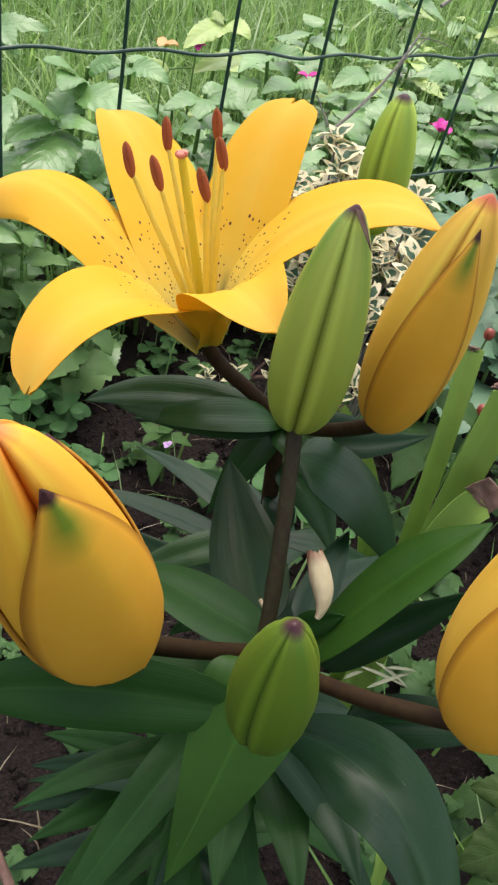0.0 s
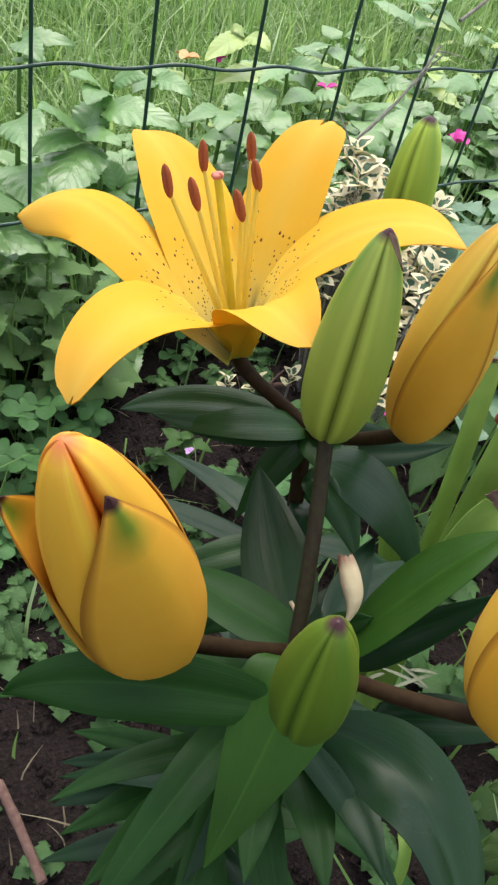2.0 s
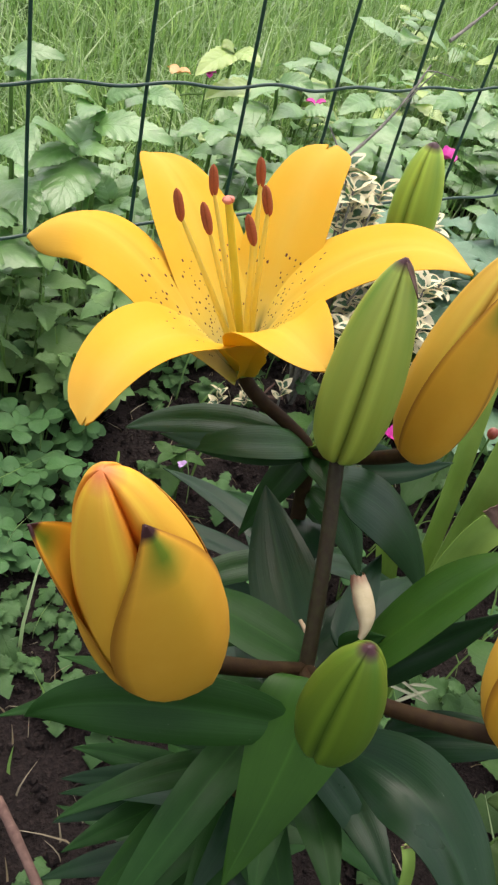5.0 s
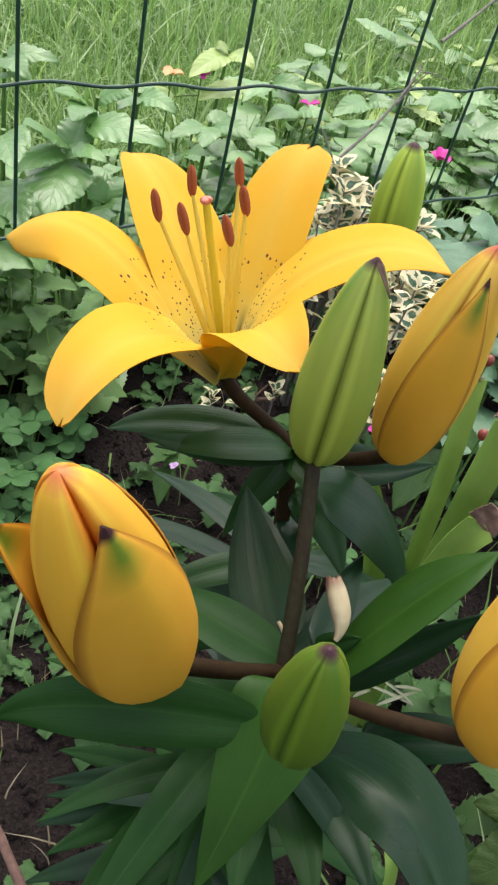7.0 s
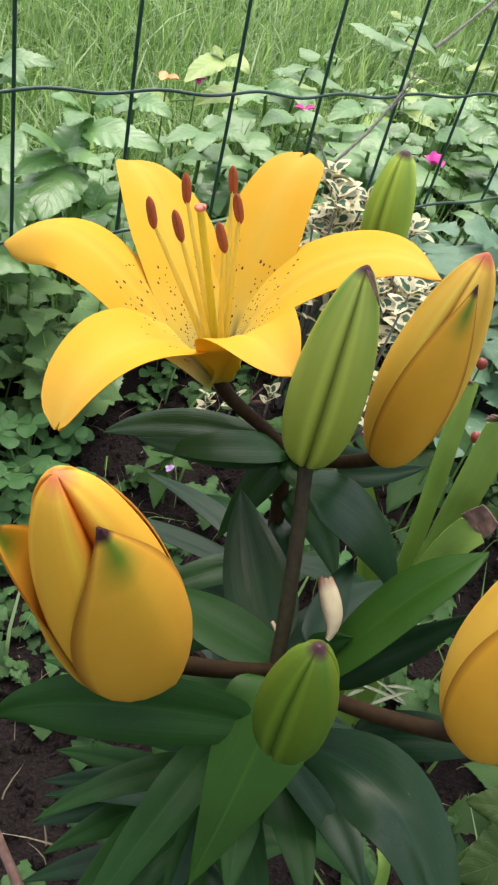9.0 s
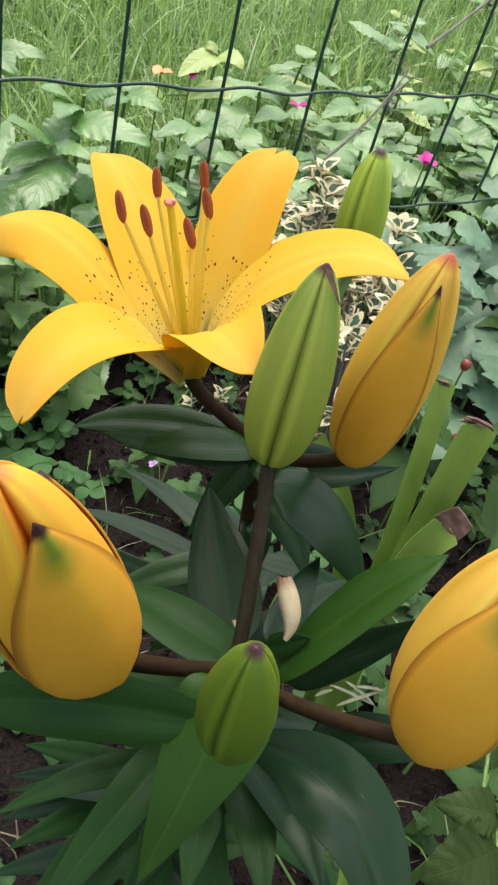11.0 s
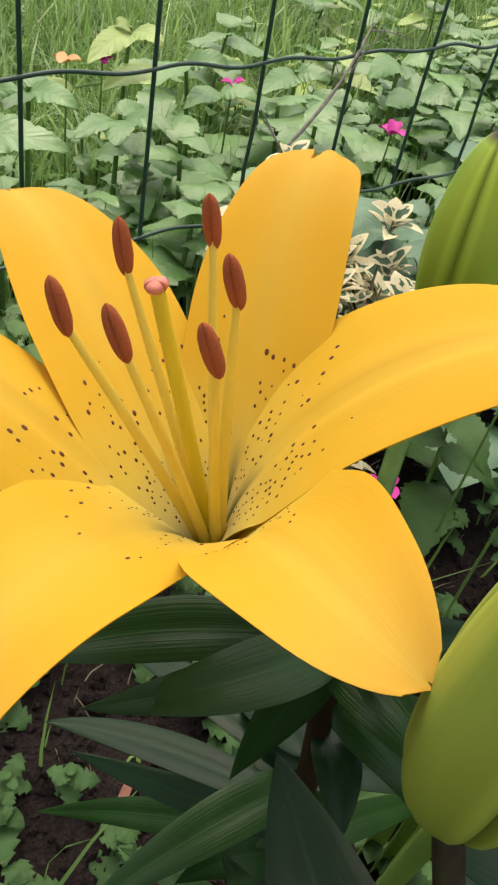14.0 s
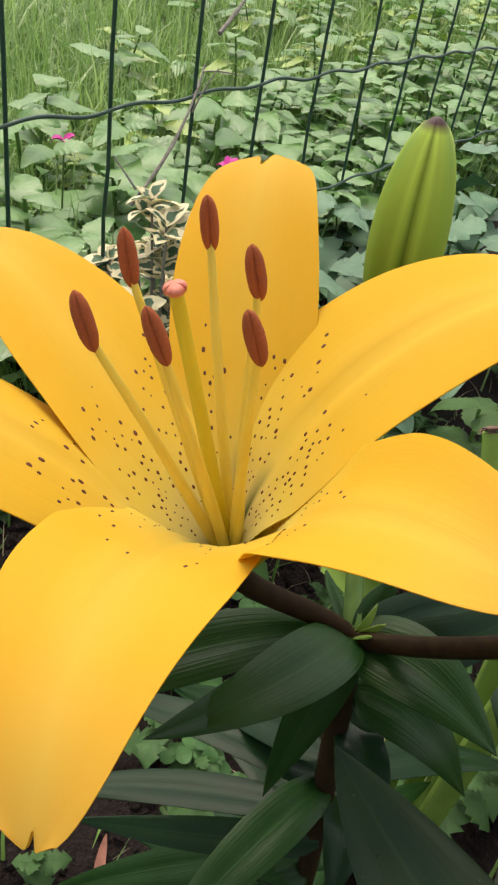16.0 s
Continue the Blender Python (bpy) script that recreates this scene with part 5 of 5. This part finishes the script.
petal_flower("magenta_flower", (0.4712, 0.6025, 0.1500), MAGENTA, 0.011, "small bright magenta flower among broad leaves", 1)
petal_flower("magenta_flower", (0.5129, 0.4438, 0.1680), MAGENTA, 0.014, "small bright magenta flower among broad leaves", 2)
petal_flower("magenta_flower", (0.3604, 0.6480, 0.1650), MAGENTA, 0.009, "small magenta flower half hidden by leaves", 3)
LILAC = plain_material("lilac_petal", (0.50, 0.30, 0.58), (0.62, 0.42, 0.68), 300.0, 0.5, thin=0.3)
petal_flower("lilac_flower", (0.1460, 0.2656, 0.0450), LILAC, 0.0042, "tiny lilac flower of a low weed", 6)
petal_flower("peach_flower", (0.3279, 0.6521, 0.1650), PEACH, 0.013, "small peach-coloured flower among broad leaves", 4)
petal_flower("magenta_flower", (0.2641, 0.1900, 0.1058), MAGENTA, 0.012, "small magenta flower low in the bed", 5)
twig_a = thing("twig", (0, 0, 0), "dry grey twig caught in the wire fence", "twig", "twigs in the fence")
part("branch", tube("branch", ((0.2962, 0.3609, 0.2202), (0.3291, 0.3592, 0.2458), (0.3565, 0.3699, 0.2613), (0.3911, 0.3895, 0.2831)), 0.0013, 0.0009, TWIG, 7, 14, swell=0.45), twig_a)
part("side_shoot", tube("side_shoot", ((0.3581, 0.3695, 0.2636), (0.3596, 0.3662, 0.2758), (0.3739, 0.3649, 0.2895)), 0.0007, 0.0004, TWIG, 5, 6), twig_a)
part("side_shoot", tube("side_shoot", ((0.3860, 0.3861, 0.2803), (0.3895, 0.3765, 0.2843), (0.4001, 0.3636, 0.2819)), 0.0006, 0.0003, TWIG, 5, 6), twig_a)
part("side_shoot", tube("side_shoot", ((0.3008, 0.3616, 0.2286), (0.2992, 0.3668, 0.2350), (0.2950, 0.3764, 0.2458)), 0.0008, 0.0004, TWIG, 5, 4), twig_a)
twig_b = thing("twig", (0, 0, 0), "dry grey twig caught in the wire fence", "twig", "twigs in the fence")
part("branch", tube("branch", ((0.4004, 0.3874, 0.3021), (0.4278, 0.3927, 0.3148), (0.4750, 0.4076, 0.3354)), 0.0014, 0.0011, TWIG, 7, 12, swell=0.45), twig_b)
dead = thing("dead_leaf", (0, 0, 0), "curled reddish brown dead leaf on the soil", "leaf")
part("blade", blade_mesh("blade", ((0.066, 0.150, 0.012), (0.078, 0.158, 0.022), (0.090, 0.166, 0.012)), 0.0055, plain_material("dead_leaf", (0.20, 0.08, 0.055), (0.30, 0.13, 0.09), 200.0, 0.8), fold=0.5, rows=10, cols=5), dead)


twig_c = thing("twig", (0, 0, 0), "dark brown twig lying low in the bed", "twig")
part("branch", tube("branch", ((-0.0627, 0.0700, 0.1003), (-0.0609, 0.0466, 0.1027), (-0.0609, 0.0207, 0.1053)), 0.0024, 0.0020, BROWN, 7, 8, swell=0.2), twig_c)
DRY_BLADES = (
    ((0.0717, 0.0071, 0.2030), (0.0865, -0.0076, 0.1990)),
    ((0.0789, 0.0058, 0.2030), (0.0865, -0.0076, 0.1990)),
    ((0.0814, 0.0018, 0.2030), (0.0946, -0.0039, 0.1990)),
    ((0.0687, -0.0016, 0.2030), (0.0932, -0.0033, 0.1990)),
    ((0.0630, 0.0055, 0.2030), (0.0743, 0.0059, 0.1990)),
)
litter = thing("dry_grass_blades", DRY_BLADES[0][0], "few pale dry grass blades caught between lily leaves", "grass")
for a, b in DRY_BLADES:
    a, b = Vector(a) - litter.location, Vector(b) - litter.location
    part("blade", blade_mesh("blade", (a, a.lerp(b, 0.5) + Vector((0, 0, 0.0015)), b), 0.0016, DRY_BLADE, fold=0.5, shape=(0.8, 0.5), rows=8, cols=3, thick=0.0002), litter)
strap((0.0360, -0.0610, 0.1934), (0.0406, -0.0465, 0.2029), 0.0045, (0, 0, 0), 0.001, "narrow pale leaf standing under the lily leaves")
BERRY = plain_material("red_berry", (0.19, 0.030, 0.020), (0.28, 0.06, 0.03), 300.0, 0.35)


def berry(place, size, label):
    ob = thing("berry", place, label, "berry", "berries in the weeds")
    part("fruit", bud_mesh("fruit", (0, 0, -size), (0, 0, size), size * 0.8, BERRY, (0.5, 0.45), groove=0.02), ob)
    part("stalk", tube("stalk", ((0, 0, size), (0.004, 0.003, size * 1.5), (0.008, 0.006, -Vector(place).z)), 0.0006, 0.0010, GREENSTEM, 5, 5), ob)


berry((0.2941, 0.1596, 0.1951), 0.0042, "small dull red berry among the weeds")
berry((0.2538, 0.1160, 0.1826), 0.0040, "small brownish berry low among the weeds")


# ---- grass and litter ----
def grass(name, n, area, test, heights, width, material, label, seed, bend=0.5):
    g = np.random.default_rng(seed)
    x0, x1, y0, y1 = area
    verts, faces = [], []
    made = 0
    while made < n:
        x, y = g.uniform(x0, x1), g.uniform(y0, y1)
        if not test(x, y):
            continue
        made += 1
        h, w, a, lean = g.uniform(*heights), width * g.uniform(0.6, 1.4), g.uniform(0, 6.283), g.uniform(0.1, 1.0) * bend
        dx, dy = math.cos(a), math.sin(a)
        o = len(verts)
        for k in range(4):
            s = k / 3
            px, py, pz = x + dx * lean * h * s * s, y + dy * lean * h * s * s, h * s * (1 - 0.35 * lean * s)
            hw = w * 0.5 * (1 - s) ** 0.6
            if k < 3:
                verts += [(px - dy * hw, py + dx * hw, pz), (px + dy * hw, py - dx * hw, pz)]
            else:
                verts.append((px, py, pz))
        faces += [(o, o + 1, o + 3, o + 2), (o + 2, o + 3, o + 5, o + 4), (o + 4, o + 5, o + 6)]
    tagged(new(name, mesh(name, verts, faces, material)), label, "grass", kind="stuff")


meadow = lambda x, y: y > 0.56 + 0.12 * x + 0.04 * math.sin(9 * x)
grass("meadow_grass", 42000, (-0.3, 3.2, 0.60, 2.6), meadow, (0.04, 0.15), 0.0032, GRASS, "long green meadow grass beyond the fence", 1, 1.7)
grass("coarse_grass", 5200, (-0.3, 3.0, 0.65, 2.4), meadow, (0.08, 0.17), 0.0044, COARSE, "broad pale blades of coarse grass in the meadow", 5, 0.9)
grass("low_grass", 9000, (-0.4, 2.0, 0.40, 1.2), lambda x, y: True, (0.06, 0.14), 0.0028, GRASS, "thin green grass growing among weeds", 2)
grass("bed_grass", 160, (-0.15, 0.7, -0.12, 0.38), lambda x, y: True, (0.03, 0.10), 0.0022, GRASS, "scattered thin grass blades in the bed", 3, 1.0)
grass("dry_litter", 700, (-0.15, 0.7, -0.15, 0.40), lambda x, y: True, (0.008, 0.026), 0.0010, STRAW, "dry straw and stem scraps on the soil", 4, 1.6)


def crumbs(n, area, seed):
    """Loose crumbs and small clods lying on the bed."""
    g = random.Random(seed)
    verts, faces = [], []
    shape = [Vector(p).normalized() for p in ((1, 0, 0), (-1, 0, 0), (0, 1, 0), (0, -1, 0), (0, 0, 1), (0, 0, -1), (1, 1, 1), (-1, 1, 1), (1, -1, 1), (-1, -1, 1))]
    hull = bmesh.new()
    for p in shape:
        hull.verts.new(p)
    bmesh.ops.convex_hull(hull, input=hull.verts)
    hull.verts.index_update()
    base = [v.co.copy() for v in hull.verts]
    tris = [tuple(v.index for v in f.verts) for f in hull.faces]
    hull.free()
    for _ in range(n):
        x, y = g.uniform(area[0], area[1]), g.uniform(area[2], area[3])
        size = 0.0006 + 0.0040 * g.random() ** 4
        turn = Euler((g.uniform(0, 6), g.uniform(0, 6), g.uniform(0, 6))).to_matrix()
        z = 0.012 * noise.noise((x * 7, y * 7, 0)) + 0.006 * noise.noise((x * 31, y * 31, 3))
        o = len(verts)
        verts += [Vector((x, y, z + size * 0.3)) + turn @ (p * size * g.uniform(0.7, 1.25)) for p in base]
        faces += [tuple(i + o for i in t) for t in tris]
    me = mesh("soil_crumbs", verts, faces, SOIL)
    me.polygons.foreach_set("use_smooth", [False] * len(me.polygons))
    tagged(new("soil_crumbs", me), "loose dark crumbs of garden soil", "soil", kind="stuff")


crumbs(9000, (-0.12, 0.40, -0.05, 0.40), 9)
